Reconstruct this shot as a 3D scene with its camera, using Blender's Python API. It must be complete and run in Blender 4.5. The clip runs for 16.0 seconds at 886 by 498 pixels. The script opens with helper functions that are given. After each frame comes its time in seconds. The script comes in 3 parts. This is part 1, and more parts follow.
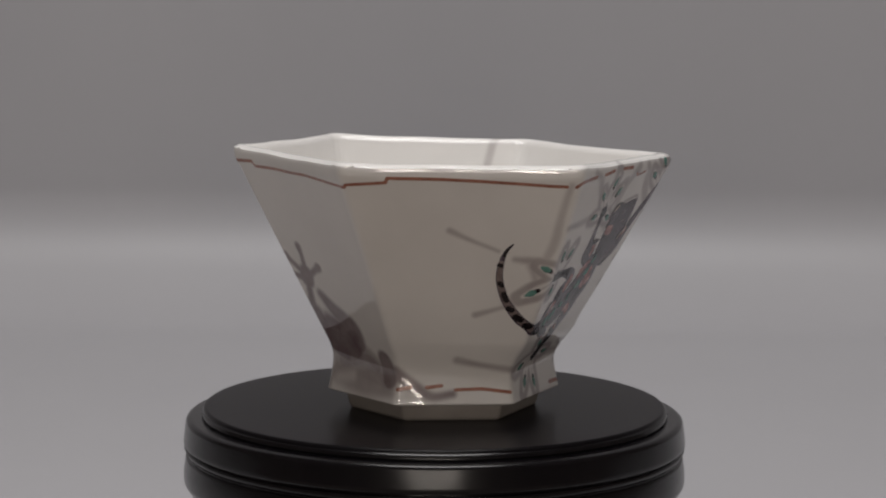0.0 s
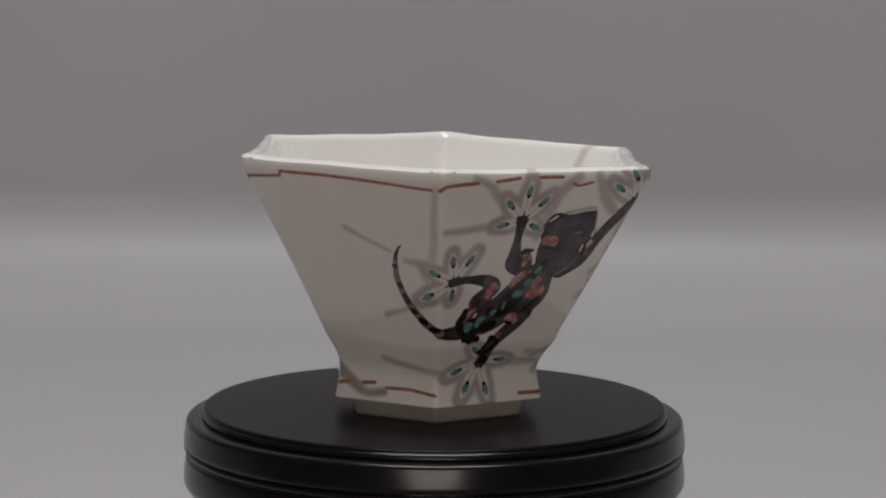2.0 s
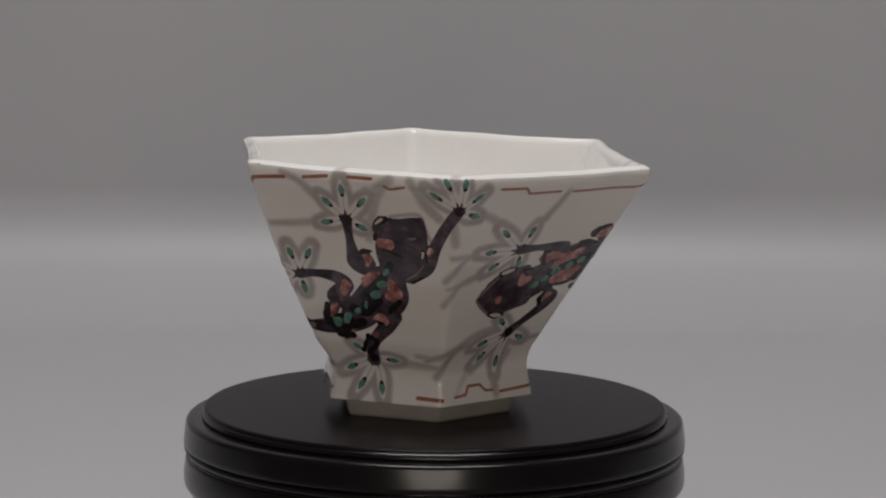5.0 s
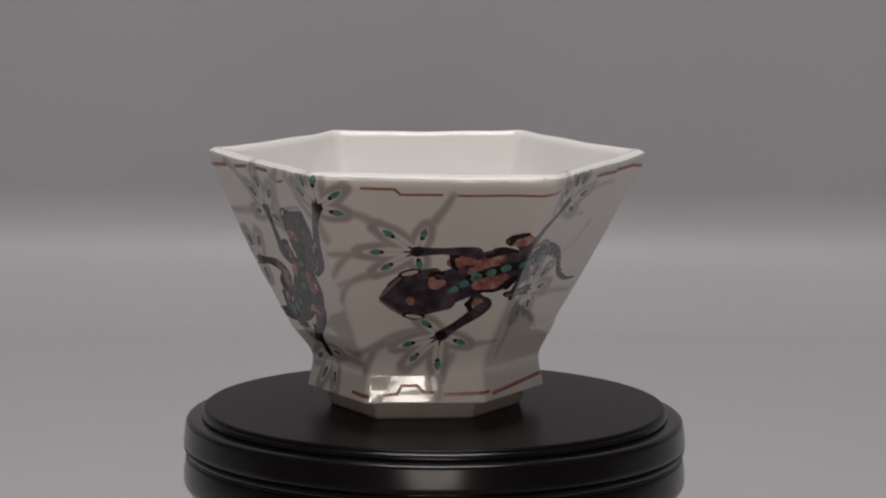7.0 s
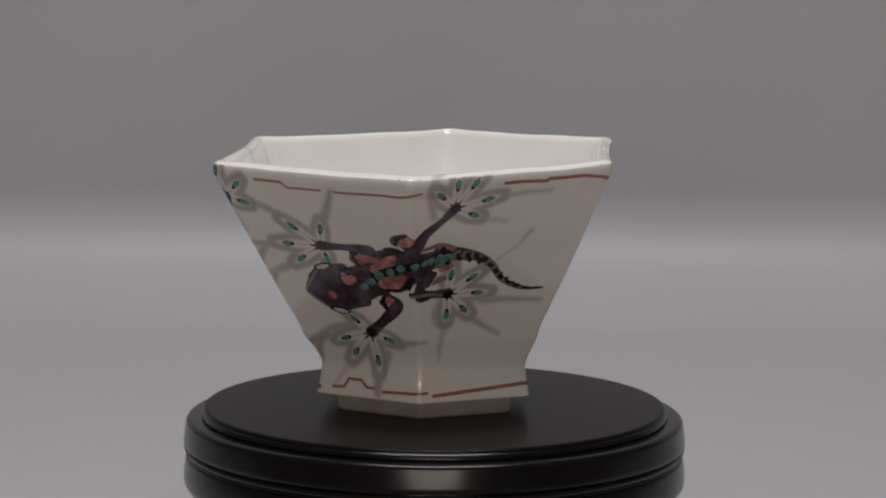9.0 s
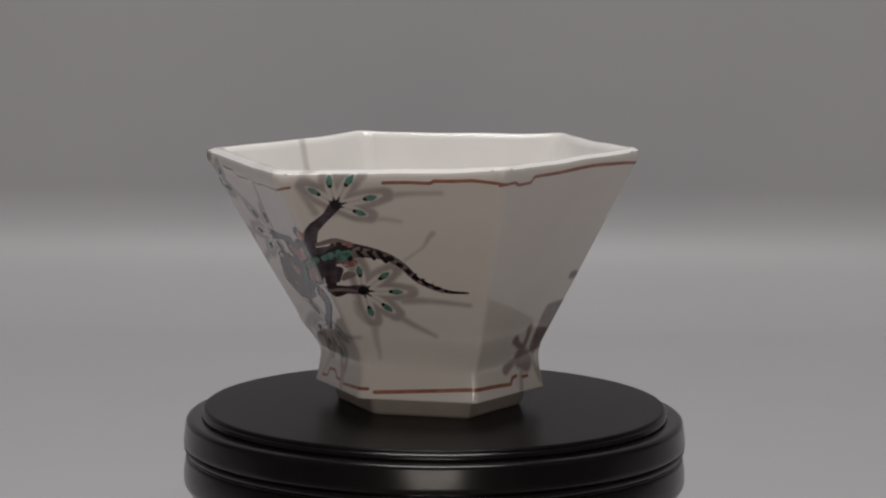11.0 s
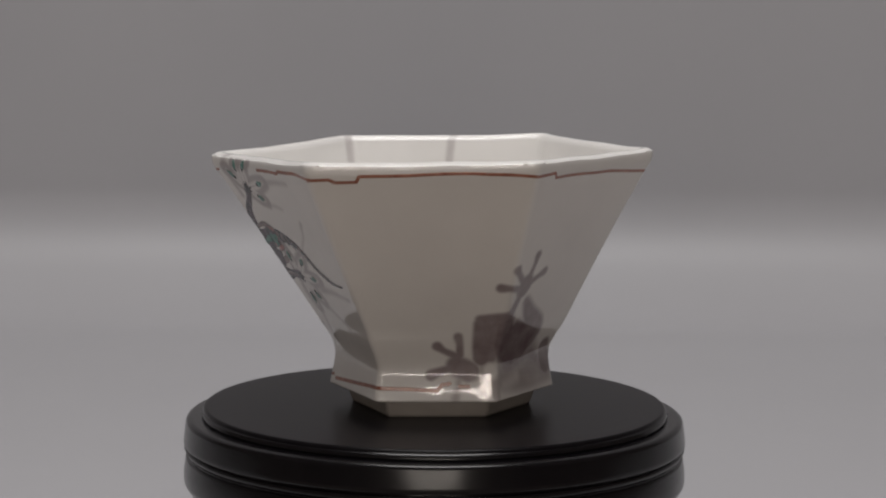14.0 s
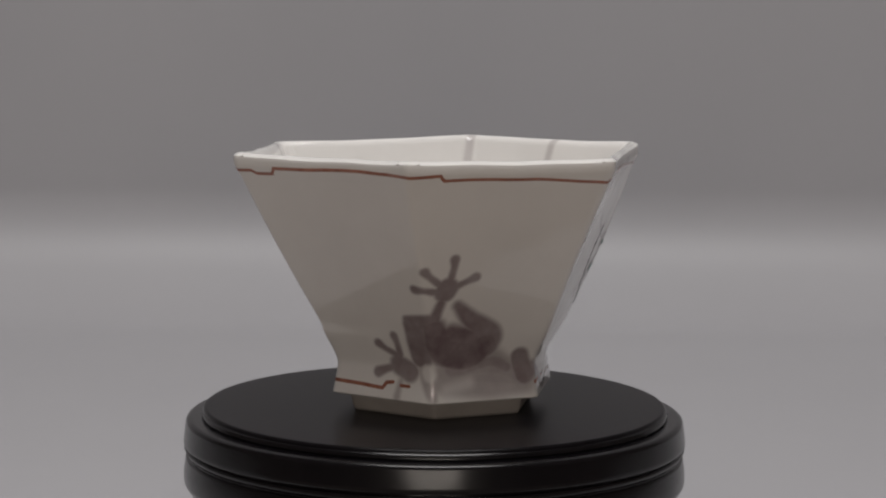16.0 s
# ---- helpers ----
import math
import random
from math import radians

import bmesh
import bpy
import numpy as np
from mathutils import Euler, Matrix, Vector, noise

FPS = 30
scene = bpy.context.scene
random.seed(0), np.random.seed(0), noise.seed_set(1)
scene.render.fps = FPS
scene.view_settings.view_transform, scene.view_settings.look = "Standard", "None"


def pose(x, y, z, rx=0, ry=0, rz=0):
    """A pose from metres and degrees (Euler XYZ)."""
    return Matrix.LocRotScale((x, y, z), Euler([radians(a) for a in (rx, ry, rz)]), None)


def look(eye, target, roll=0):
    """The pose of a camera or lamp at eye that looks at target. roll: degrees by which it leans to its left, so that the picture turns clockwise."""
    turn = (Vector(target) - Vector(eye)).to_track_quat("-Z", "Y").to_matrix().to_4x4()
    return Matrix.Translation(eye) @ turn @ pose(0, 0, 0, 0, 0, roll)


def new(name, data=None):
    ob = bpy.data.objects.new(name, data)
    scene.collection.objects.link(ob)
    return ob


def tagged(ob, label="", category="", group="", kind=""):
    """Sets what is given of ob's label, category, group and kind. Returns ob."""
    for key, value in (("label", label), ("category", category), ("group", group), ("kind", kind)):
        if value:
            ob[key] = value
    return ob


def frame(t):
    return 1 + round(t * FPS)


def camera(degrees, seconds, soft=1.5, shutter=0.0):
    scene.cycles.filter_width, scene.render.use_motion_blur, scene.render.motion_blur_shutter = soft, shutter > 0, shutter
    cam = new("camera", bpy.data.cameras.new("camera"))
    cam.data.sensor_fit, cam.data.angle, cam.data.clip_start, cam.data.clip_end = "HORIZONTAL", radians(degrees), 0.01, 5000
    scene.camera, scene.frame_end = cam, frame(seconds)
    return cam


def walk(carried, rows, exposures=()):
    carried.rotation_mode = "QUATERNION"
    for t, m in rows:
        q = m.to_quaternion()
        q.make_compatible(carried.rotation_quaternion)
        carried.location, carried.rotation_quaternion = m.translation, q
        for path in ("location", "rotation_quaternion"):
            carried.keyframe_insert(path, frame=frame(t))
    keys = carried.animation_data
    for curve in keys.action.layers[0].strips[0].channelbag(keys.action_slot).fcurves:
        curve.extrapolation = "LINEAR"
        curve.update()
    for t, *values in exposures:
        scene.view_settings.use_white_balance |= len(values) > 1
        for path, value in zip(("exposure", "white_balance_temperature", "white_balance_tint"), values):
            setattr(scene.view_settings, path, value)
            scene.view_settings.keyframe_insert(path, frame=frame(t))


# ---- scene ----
EYE = (0.0, -0.4905, 0.09338)
VIEW = pose(*EYE, 90 - 7.3371, 0, -0.16423) @ pose(0, 0, 0, 0, 0, 0.4015)
cam = camera(19.603, 16.0, soft=2.2)
walk(cam, [(0, VIEW), (16, VIEW)], exposures=[(0, 0.0), (16, 0.0)])
TURN = -17.7534          # degrees a second, clockwise from above

# ---- light: a soft overhead panel and a strip frame, inside unseen walls ----
world = bpy.data.worlds.new("warm_fill")
scene.world = world
world.use_nodes = True
back = world.node_tree.nodes["Background"]
# Even warm fill added all round; the walls shut nearly all of it out.
back.inputs["Color"].default_value = (1.0, 0.89, 0.79, 1)
back.inputs["Strength"].default_value = 0.065


def area_lamp(name, m, sx, sy, watts, colour):
    lamp = bpy.data.lights.new(name, "AREA")
    lamp.shape, lamp.size, lamp.size_y, lamp.energy, lamp.color = "RECTANGLE", sx, sy, watts, colour
    ob = new(name, lamp)
    ob.matrix_world = m
    return ob


WARM = (1.0, 0.985, 0.975)
area_lamp("ceiling_panel_light", look((0, -0.15, 0.90), (0, -0.15, 0)), 0.50, 0.58, 6.95, WARM)
# an oblong frame of lamp strips in front of the cup, with smaller lamp patches
LAMP_AT, LAMP_AIM = Vector((0.0, -0.56, 0.060)), Vector((0.0, 0.0, 0.01))
for shift_x, shift_z, wide, high in ((-0.012, 0.045, 0.166, 0.010), (-0.012, -0.045, 0.150, 0.010), (0.078, 0, 0.015, 0.079), (0.026, 0.030, 0.012, 0.018), (-0.080, 0.004, 0.014, 0.040), (-0.112, 0.0, 0.007, 0.055)):
    lamp_m = look(LAMP_AT, LAMP_AIM) @ pose(shift_x, shift_z, 0)
    area_lamp("lamp_strip_light", lamp_m, wide, high, 78 * wide * high, (1, 0.90, 0.81))


# ---- materials ----
def material(name):
    m = bpy.data.materials.new(name)
    m.use_nodes = True
    t = m.node_tree
    return m, t, t.nodes["Principled BSDF"]


def link(t, a, b):
    t.links.new(a, b)


def noise_node(t, scale, detail=4.0, rough=0.55, coords="Object"):
    c = t.nodes.new("ShaderNodeTexCoord")
    n = t.nodes.new("ShaderNodeTexNoise")
    n.inputs["Scale"].default_value, n.inputs["Detail"].default_value = scale, detail
    n.inputs["Roughness"].default_value = rough
    link(t, c.outputs[coords], n.inputs["Vector"])
    return n.outputs["Fac"]


def ramp(t, fac, stops):
    r = t.nodes.new("ShaderNodeValToRGB")
    e = r.color_ramp.elements
    while len(e) < len(stops):
        e.new(0.5)
    for i, (p, c) in enumerate(stops):
        e[i].position, e[i].color = p, (*c, 1)
    link(t, fac, r.inputs["Fac"])
    return r.outputs["Color"]


def bump(t, bsdf, height, strength, distance):
    b = t.nodes.new("ShaderNodeBump")
    b.inputs["Strength"].default_value, b.inputs["Distance"].default_value = strength, distance
    link(t, height, b.inputs["Height"])
    link(t, b.outputs["Normal"], bsdf.inputs["Normal"])


def mix(t, fac, a, b):
    m = t.nodes.new("ShaderNodeMix")
    m.data_type = "RGBA"
    for sock, v in ((m.inputs[0], fac), (m.inputs[6], a), (m.inputs[7], b)):
        if isinstance(v, (int, float, tuple)):
            sock.default_value = v if not isinstance(v, tuple) else (*v, 1)
        else:
            link(t, v, sock)
    return m.outputs[2]


def plain(name, lo, hi, scale, rough, metal=0.0, relief=0.0, coat=0.0, gloss=0.5):
    """A surface that wanders between two close colours, with fine relief."""
    m, t, b = material(name)
    n = noise_node(t, scale)
    link(t, ramp(t, n, [(0.3, lo), (0.7, hi)]), b.inputs["Base Color"])
    b.inputs["Roughness"].default_value, b.inputs["Metallic"].default_value = rough, metal
    b.inputs["Coat Weight"].default_value = coat
    b.inputs["Coat Roughness"].default_value = 0.06
    b.inputs["Specular IOR Level"].default_value = gloss
    if relief:
        bump(t, b, noise_node(t, scale * 6), 1.0, relief)
    return m


def porcelain():
    m, t, b = material("glazed_porcelain")
    body = ramp(t, noise_node(t, 60), [(0.3, (0.77, 0.745, 0.718)), (0.7, (0.82, 0.795, 0.768))])
    wash = t.nodes.new("ShaderNodeAttribute")
    wash.attribute_name = "underglaze"
    blot = t.nodes.new("ShaderNodeMath")
    blot.operation = "MULTIPLY"
    link(t, wash.outputs["Fac"], blot.inputs[0])
    link(t, ramp(t, noise_node(t, 260), [(0.25, (0.84, 0.84, 0.84)), (0.75, (1.08, 1.08, 1.08))]), blot.inputs[1])
    link(t, mix(t, blot.outputs[0], body, (0.118, 0.062, 0.076)), b.inputs["Base Color"])
    b.inputs["Roughness"].default_value = 0.055
    b.inputs["Specular IOR Level"].default_value = 0.5
    bump(t, b, noise_node(t, 70, 2.5), 1.0, 0.00022)
    return m


PORCELAIN = porcelain()
BLACK_SATIN = plain("black_satin_plastic", (0.0050, 0.0041, 0.0050), (0.0076, 0.0066, 0.0077), 300, 0.29, relief=0.00001, gloss=0.10)
BLACK_GLOSS = plain("black_gloss_plastic", (0.0034, 0.0028, 0.0036), (0.0058, 0.005, 0.006), 300, 0.21, gloss=0.40)
PAPER = plain("grey_backdrop_paper", (0.397, 0.389, 0.404), (0.412, 0.404, 0.419), 9, 0.5)
# Wall tones picked for bounced light; the paler one brightens the cup's front.
WALL_GREY = plain("warm_grey_wall", (0.102, 0.086, 0.077), (0.122, 0.104, 0.093), 6, 0.9)
BOUNCE_WALL = plain("pale_bounce_wall", (0.20, 0.172, 0.153), (0.23, 0.198, 0.177), 6, 0.9)
# Added floor out of view, brown for its reflection in the cup's front.
UNSEEN_FLOOR = plain("brown_unseen_floor", (0.115, 0.095, 0.082), (0.135, 0.112, 0.098), 6, 0.8)
# Foot's porcelain, with the shade under the cup put into its colour.
SHADED_FOOT = plain("shaded_foot_porcelain", (0.31, 0.28, 0.255), (0.40, 0.365, 0.335), 90, 0.55, relief=0.00002)


# ---- mesh helpers ----
def mesh_object(name, verts, faces, mat, parent=None, smooth=True):
    me = bpy.data.meshes.new(name)
    me.from_pydata(verts.tolist() if isinstance(verts, np.ndarray) else verts, [],
                   faces.tolist() if isinstance(faces, np.ndarray) else faces)
    me.materials.append(mat)
    if smooth:
        me.polygons.foreach_set("use_smooth", np.ones(len(me.polygons), bool))
    me.update()
    ob = new(name, me)
    if parent:
        ob.parent = parent
    return ob


def grid_faces(rows, cols, closed):
    j = np.arange(cols if closed else cols - 1)
    i = np.arange(rows - 1)[:, None]
    a, b = i * cols + j, i * cols + (j + 1) % cols
    return np.stack([a, b, b + cols, a + cols], -1).reshape(-1, 4)


def lathe(name, profile, mat, parent=None, cols=160, label=""):
    """A turned part; the profile holds (radius, height) in millimetres."""
    a = np.linspace(0, 2 * np.pi, cols, endpoint=False)
    rows = [np.stack([r * np.cos(a), r * np.sin(a), 0 * a + z], 1) for r, z in profile]
    ob = mesh_object(name, np.concatenate(rows) / 1000, grid_faces(len(rows), cols, True), mat, parent)
    return tagged(ob, label=label)


def rounded(points, r=0.5, steps=5):
    """Rounds the inner corners of an open profile."""
    out = [points[0]]
    for a, b, c in zip(points, points[1:], points[2:]):
        a, b, c = Vector(a), Vector(b), Vector(c)
        d = min(r, (a - b).length * 0.45, (c - b).length * 0.45)
        p, q = b + (a - b).normalized() * d, b + (c - b).normalized() * d
        for i in range(steps + 1):
            k = i / steps
            out.append(tuple(p * (1 - k) ** 2 + b * 2 * k * (1 - k) + q * k * k))
    return out + [points[-1]]

# ---- the cup's outer surface: U runs round the six faces, s up the wall ----
K = 0.45
RIM = [(0.0589, -0.0779, 0.1087), (0.1016, 0.0081, 0.1065), (0.0433, 0.0879, 0.1055), (-0.0487, 0.0755, 0.1087), (-0.0866, -0.0098, 0.1107), (-0.0385, -0.0847, 0.1098)]
RIM_R, RIM_Z = 0.0936, 0.1075
BASE_C = (0.0027, -0.0044)
# how far the lower wall swells out at each corner
SWELL = [0.0069, 0.0070, 0.0019, 0.0053, 0.0014, 0.0021]
MID_SWELL = [0.0018, 0.0006, -0.0002, 0.0009, 0.0002, -0.0006]
FOOT_SKEW = [0.0001, 0.0015, -0.0009, 0.0026, -0.0008, -0.0015]
CORNER_TURN = [math.radians(36.7 + 60 * k) for k in range(6)]
# corner radius and height along the wall, from the foot's rim up to the lip
WALL_R = np.array([0.0507, 0.04985, 0.04934, 0.04881, 0.04825, 0.04785, 0.04757, 0.04745, 0.0477, 0.0487, 0.0515, 0.0922, 0.0940, 0.0947, 0.0945, 0.0930])
WALL_Z = np.array([0.0050, 0.0083, 0.0105, 0.0130, 0.0160, 0.0185, 0.0205, 0.0230, 0.0265, 0.0300, 0.0362, 0.1032, 0.1046, 0.1060, 0.1075, 0.1090])
TOP_S = 1.028          # the wall runs on this far round the lip


def wall_profile(s):
    """Radius and height at s: 0 at the base, 1 at the lip's outer edge."""
    z = 0.0083 + 0.0979 * np.asarray(s, float)
    return sum(np.interp(z + d, WALL_Z, WALL_R) for d in (-0.003, -0.002, -0.001, 0, 0.001, 0.002, 0.003)) / 7, z


def ease(x):
    x = np.clip(x, 0, 1)
    return x * x * (3 - 2 * x)


def ring_point(U, r, z, hollow=1.0, soft=0.035, swell=1.0):
    """Points on the six-sided ring of corner radius r at height z, in the cup's own metres."""
    U, r, z = np.broadcast_arrays(np.asarray(U, float), np.asarray(r, float), np.asarray(z, float))
    q = np.clip((r - 0.0480) / (RIM_R - 0.0480), 0, 1.05) * np.clip(z / 0.03, 0, 1)
    fx, fy, fz = [], [], []
    for k in range(6):
        a = CORNER_TURN[k]
        rk = r + SWELL[k] * swell * ease((z - 0.0195) / 0.0165) * np.clip((0.1062 - z) / 0.072, 0, 1)
        rk = rk + FOOT_SKEW[k] * ease((0.040 - z) / 0.016)
        rk = rk + MID_SWELL[k] * swell * np.sin(np.pi * np.clip((z - 0.036) / 0.066, 0, 1))
        rx, ry = BASE_C[0] + rk * math.sin(a), BASE_C[1] - rk * math.cos(a)
        gx, gy = BASE_C[0] + RIM_R * math.sin(a), BASE_C[1] - RIM_R * math.cos(a)
        fx.append(rx + q * (RIM[k][0] - gx)), fy.append(ry + q * (RIM[k][1] - gy))
        fz.append(z + q * (RIM[k][2] - RIM_Z))
    C = np.stack([np.stack(fx), np.stack(fy), np.stack(fz)])          # 3, 6, ...
    total = 0
    for d, w in ((-1, 0.16), (-0.5, 0.22), (0, 0.24), (0.5, 0.22), (1, 0.16)):
        V = np.mod(U + d * soft, 6)
        k = np.floor(V).astype(int) % 6
        u = V - np.floor(V)
        pick = lambda j: np.take_along_axis(C, j[None, None], 1)[:, 0]
        a, b = pick(k), pick((k + 1) % 6)
        p = a + (b - a) * u
        mid = (a + b) / 2
        mid[2] = 0
        mid[0] -= BASE_C[0]
        mid[1] -= BASE_C[1]
        n = mid / np.sqrt((mid ** 2).sum(0))
        # sides are slightly hollow and sag between the corners
        bow = np.sin(np.pi * np.clip(u, 0, 1)) ** 0.45 * hollow * q
        belly = 4 * u * (1 - u) * ease((0.044 - z) / 0.020) * ease((z - 0.006) / 0.006)
        sag = np.clip(np.sin(np.pi * np.clip(u, 0, 1)), 0, 1) ** 0.3 * q
        # the side below the first gecko's tail bulges a little above the foot
        full = np.where(k == 5, 4 * u * (1 - u), 0) * ease((z - 0.007) / 0.016) * ease((0.060 - z) / 0.032)
        p = p - n * (bow * 0.0018 - belly * 0.0003 - full * 0.0013)
        p[2] -= sag * 0.0011 * np.clip((q - 0.5) * 2, 0, 1)
        total = total + w * p
    wave = np.clip((q - 0.6) / 0.4, 0, 1)
    total[2] += wave * (0.00012 * np.sin(math.tau * U * 10 / 6 + 1) + 0.00009 * np.sin(math.tau * U * 17 / 6))
    return np.moveaxis(total, 0, -1) * K


def wall_point(U, s):
    r, z = wall_profile(s)
    return ring_point(U, r, z)


# ---- the set: a paper sweep inside added walls that stand out of view ----
FLOOR_Z, BEND_Y, TOP_Z = -0.030, 0.268, 1.0


def sweep():
    # the paper stops short in front, so the cup reflects the brown floor
    line = [(-0.054, FLOOR_Z), (-0.03, FLOOR_Z), (0.0, FLOOR_Z)]
    # the paper rises gently, then bends up sharply to the wall
    y, z, lean = BEND_Y, FLOOR_Z, 0.0
    line.append((y, z))
    for i in range(60):
        lean = math.radians(i * 1.15 if i < 36 else 40.25 + (i - 35) * 2.05)
        step = 0.00125 if i < 36 else 0.0011
        y, z = y + step * math.cos(lean), z + step * math.sin(lean)
        line.append((y, z))
    line.append((y + 0.002, TOP_Z))
    # a sheet with thickness: front and back skins
    xs = np.linspace(-0.6, 0.6, 13)
    n = len(line)
    front = [(x, y, z) for y, z in line for x in xs]
    back_skin = [(x, y + (0.003 if i > 3 else 0), z - 0.003) for i, (y, z) in enumerate(line) for x in xs]
    f = grid_faces(n, 13, False)
    ob = mesh_object("backdrop", np.array(front + back_skin), np.concatenate([f, f[:, ::-1] + n * 13]), PAPER)
    return tagged(ob, label="seamless grey paper backdrop sweeping up behind the turntable", category="backdrop", kind="structure")


sweep()


def slab(name, x0, x1, y0, y1, z0, z1, mat=WALL_GREY):
    v = [(x, y, z) for x in (x0, x1) for y in (y0, y1) for z in (z0, z1)]
    f = [(0, 1, 3, 2), (4, 6, 7, 5), (0, 4, 5, 1), (2, 3, 7, 6), (0, 2, 6, 4), (1, 5, 7, 3)]
    return tagged(mesh_object(name, v, f, mat, smooth=False), kind="structure")


# plain unseen walls and floor added round the turntable; their tones set the bounced light
slab("wall_west", -0.63, -0.61, -0.80, 0.42, -0.062, 1.02)
slab("wall_east", 0.61, 0.63, -0.80, 0.42, -0.062, 1.02)
slab("wall_south", -0.63, 0.63, -0.82, -0.80, -0.062, 1.02, BOUNCE_WALL)
slab("wall_north", -0.63, 0.63, 0.42, 0.44, -0.062, 1.02)
slab("ceiling", -0.63, 0.63, -0.82, 0.44, 1.022, 1.042)
slab("floor", -0.63, 0.63, -0.82, 0.44, -0.060, -0.034, UNSEEN_FLOOR)


# ---- turntable ----
def turntable():
    base = tagged(new("turntable"), label="round glossy black plastic display turntable with a grooved rim",
                  category="turntable")
    lathe("body", rounded([(0.01, -2.0), (47.3, -2.0), (47.9, -2.3), (48.15, -2.8), (48.6, -6.4), (48.6, -7.0)], 0.4)
          + rounded([(48.6, -7.05), (47.7, -7.3), (47.7, -7.6), (48.5, -7.8)], 0.15)[1:]
          + rounded([(48.55, -8.8), (47.7, -9.05), (47.7, -9.35), (48.2, -9.6), (48.6, -12.5), (48.6, -14.5), (46.6, -17.5), (46.0, -30.0), (0.01, -30.0)], 0.6)[1:],
          BLACK_GLOSS, base, label="glossy black grooved ring")
    platter = lathe("platter", rounded([(0.01, 0.0), (44.3, 0.0), (44.65, -0.3), (44.75, -0.9), (44.7, -1.95), (0.01, -1.97)], 0.3),
                    BLACK_SATIN, base, label="matt black round platter")
    lathe("rim_band", rounded([(44.72, -0.75), (44.95, -0.95), (45.15, -1.65), (45.0, -1.9), (44.72, -1.93)], 0.15),
          BLACK_GLOSS, platter, label="thin glossy black bead")
    return base, platter


TURNTABLE, PLATTER = turntable()


# ---- cup ----
def cup_shell():
    """Outer wall, lip, inside and foot ring in one closed skin; the outer wall comes first and is fine."""
    n_u, n_s = 960, 190
    U = np.linspace(0, 6, n_u, endpoint=False)
    s = np.linspace(0, TOP_S, n_s)
    rows = [wall_point(U, np.full(n_u, x)) for x in s]
    lip = rounded([(0.0936, 0.1089), (0.0920, 0.1099), (0.0893, 0.1099), (0.0872, 0.1080), (0.0832, 0.0990)], 0.0014, 5)
    inside = [(0.0832 - 0.0382 * i / 11, 0.0990 - 0.0640 * i / 11) for i in range(1, 12)] + [(0.0420, 0.0290), (0.036, 0.0245), (0.024, 0.022), (0.0005, 0.0215)]
    for r, z in lip + inside:
        rows.append(ring_point(U, r, z, soft=0.05))
    # under side and foot ring, from the wall's base downwards
    under = [(0.0478, 0.0076), (0.0440, 0.0070), (0.0418, 0.0064), (0.0404, 0.0014), (0.0394, 0.0), (0.0372, 0.0), (0.0366, 0.0012), (0.0360, 0.0060), (0.0005, 0.0062)]
    below = [ring_point(U, r, z, soft=0.03) for r, z in under][::-1]
    verts = np.concatenate(below[6:] + rows)
    ob = mesh_object("drinking_cup", verts, grid_faces(len(below) - 6 + len(rows), n_u, True), PORCELAIN)
    foot = mesh_object("foot_ring", np.concatenate([v[::4] for v in below[:7]]), grid_faces(7, n_u // 4, True), SHADED_FOOT, ob)
    tagged(foot, label="six-sided porcelain foot, its colour darkened for the shade under the cup")
    return tagged(ob, label="hexagonal white porcelain cup painted with geckos, standing on the turntable", category="cup")


CUP = cup_shell()
FINE_ROWS, FINE_COLS, FIRST_FINE = 190, 960, 3 * 960


# ---- the painting: brush strokes laid on the wall ----
def mottled(name, deep, mid, pale, scale, rough):
    """Brushed enamel: pooled deep colour, thinner pale strokes and fine specks."""
    m, t, b = material(name)
    broad = ramp(t, noise_node(t, scale, 5.0, 0.6), [(0.32, deep), (0.5, mid), (0.68, pale)])
    specks = ramp(t, noise_node(t, scale * 5, 3.0), [(0.56, (0, 0, 0)), (0.70, (0.45, 0.45, 0.45))])
    link(t, mix(t, specks, broad, deep), b.inputs["Base Color"])
    b.inputs["Roughness"].default_value = rough
    bump(t, b, noise_node(t, scale * 3), 0.6, 0.00006)
    return m


ENAMEL = {
    "BODY": mottled("aubergine_enamel", (0.032, 0.023, 0.032), (0.070, 0.052, 0.068), (0.135, 0.102, 0.130), 330, 0.14),
    "PINK": mottled("terracotta_enamel", (0.15, 0.045, 0.045), (0.40, 0.165, 0.145), (0.62, 0.37, 0.34), 560, 0.16),
    "GREEN": plain("jade_green_enamel", (0.055, 0.165, 0.14), (0.17, 0.35, 0.30), 900, 0.08),
    "BLACK": plain("black_outline_enamel", (0.012, 0.009, 0.010), (0.022, 0.017, 0.019), 500, 0.2),
    "PALE": plain("pale_lid_enamel", (0.62, 0.52, 0.46), (0.68, 0.58, 0.52), 500, 0.18),
    "TAN": plain("taupe_enamel", (0.17, 0.13, 0.125), (0.27, 0.22, 0.21), 500, 0.16),
    "RIM": plain("black_contour_enamel", (0.012, 0.009, 0.010), (0.03, 0.022, 0.025), 500, 0.2),
    "LINE": plain("red_brown_enamel", (0.27, 0.10, 0.065), (0.44, 0.20, 0.14), 500, 0.2)}
LEVEL = {"LINE": (0.004, 0.022), "BODY": (0.004, 0.045), "TAN": (0.047, 0.0475), "RIM": (0.0482, 0.0490), "PINK": (0.050, 0.062), "BLACK": (0.066, 0.076), "GREEN": (0.080, 0.150), "PALE": (0.080, 0.090)}
LAYERS = {}
WASHES = []
RIM_STRIPES = [(0.40, 0.8), (0.94, 0.9), (2.11, 0.8)]
LINES = []
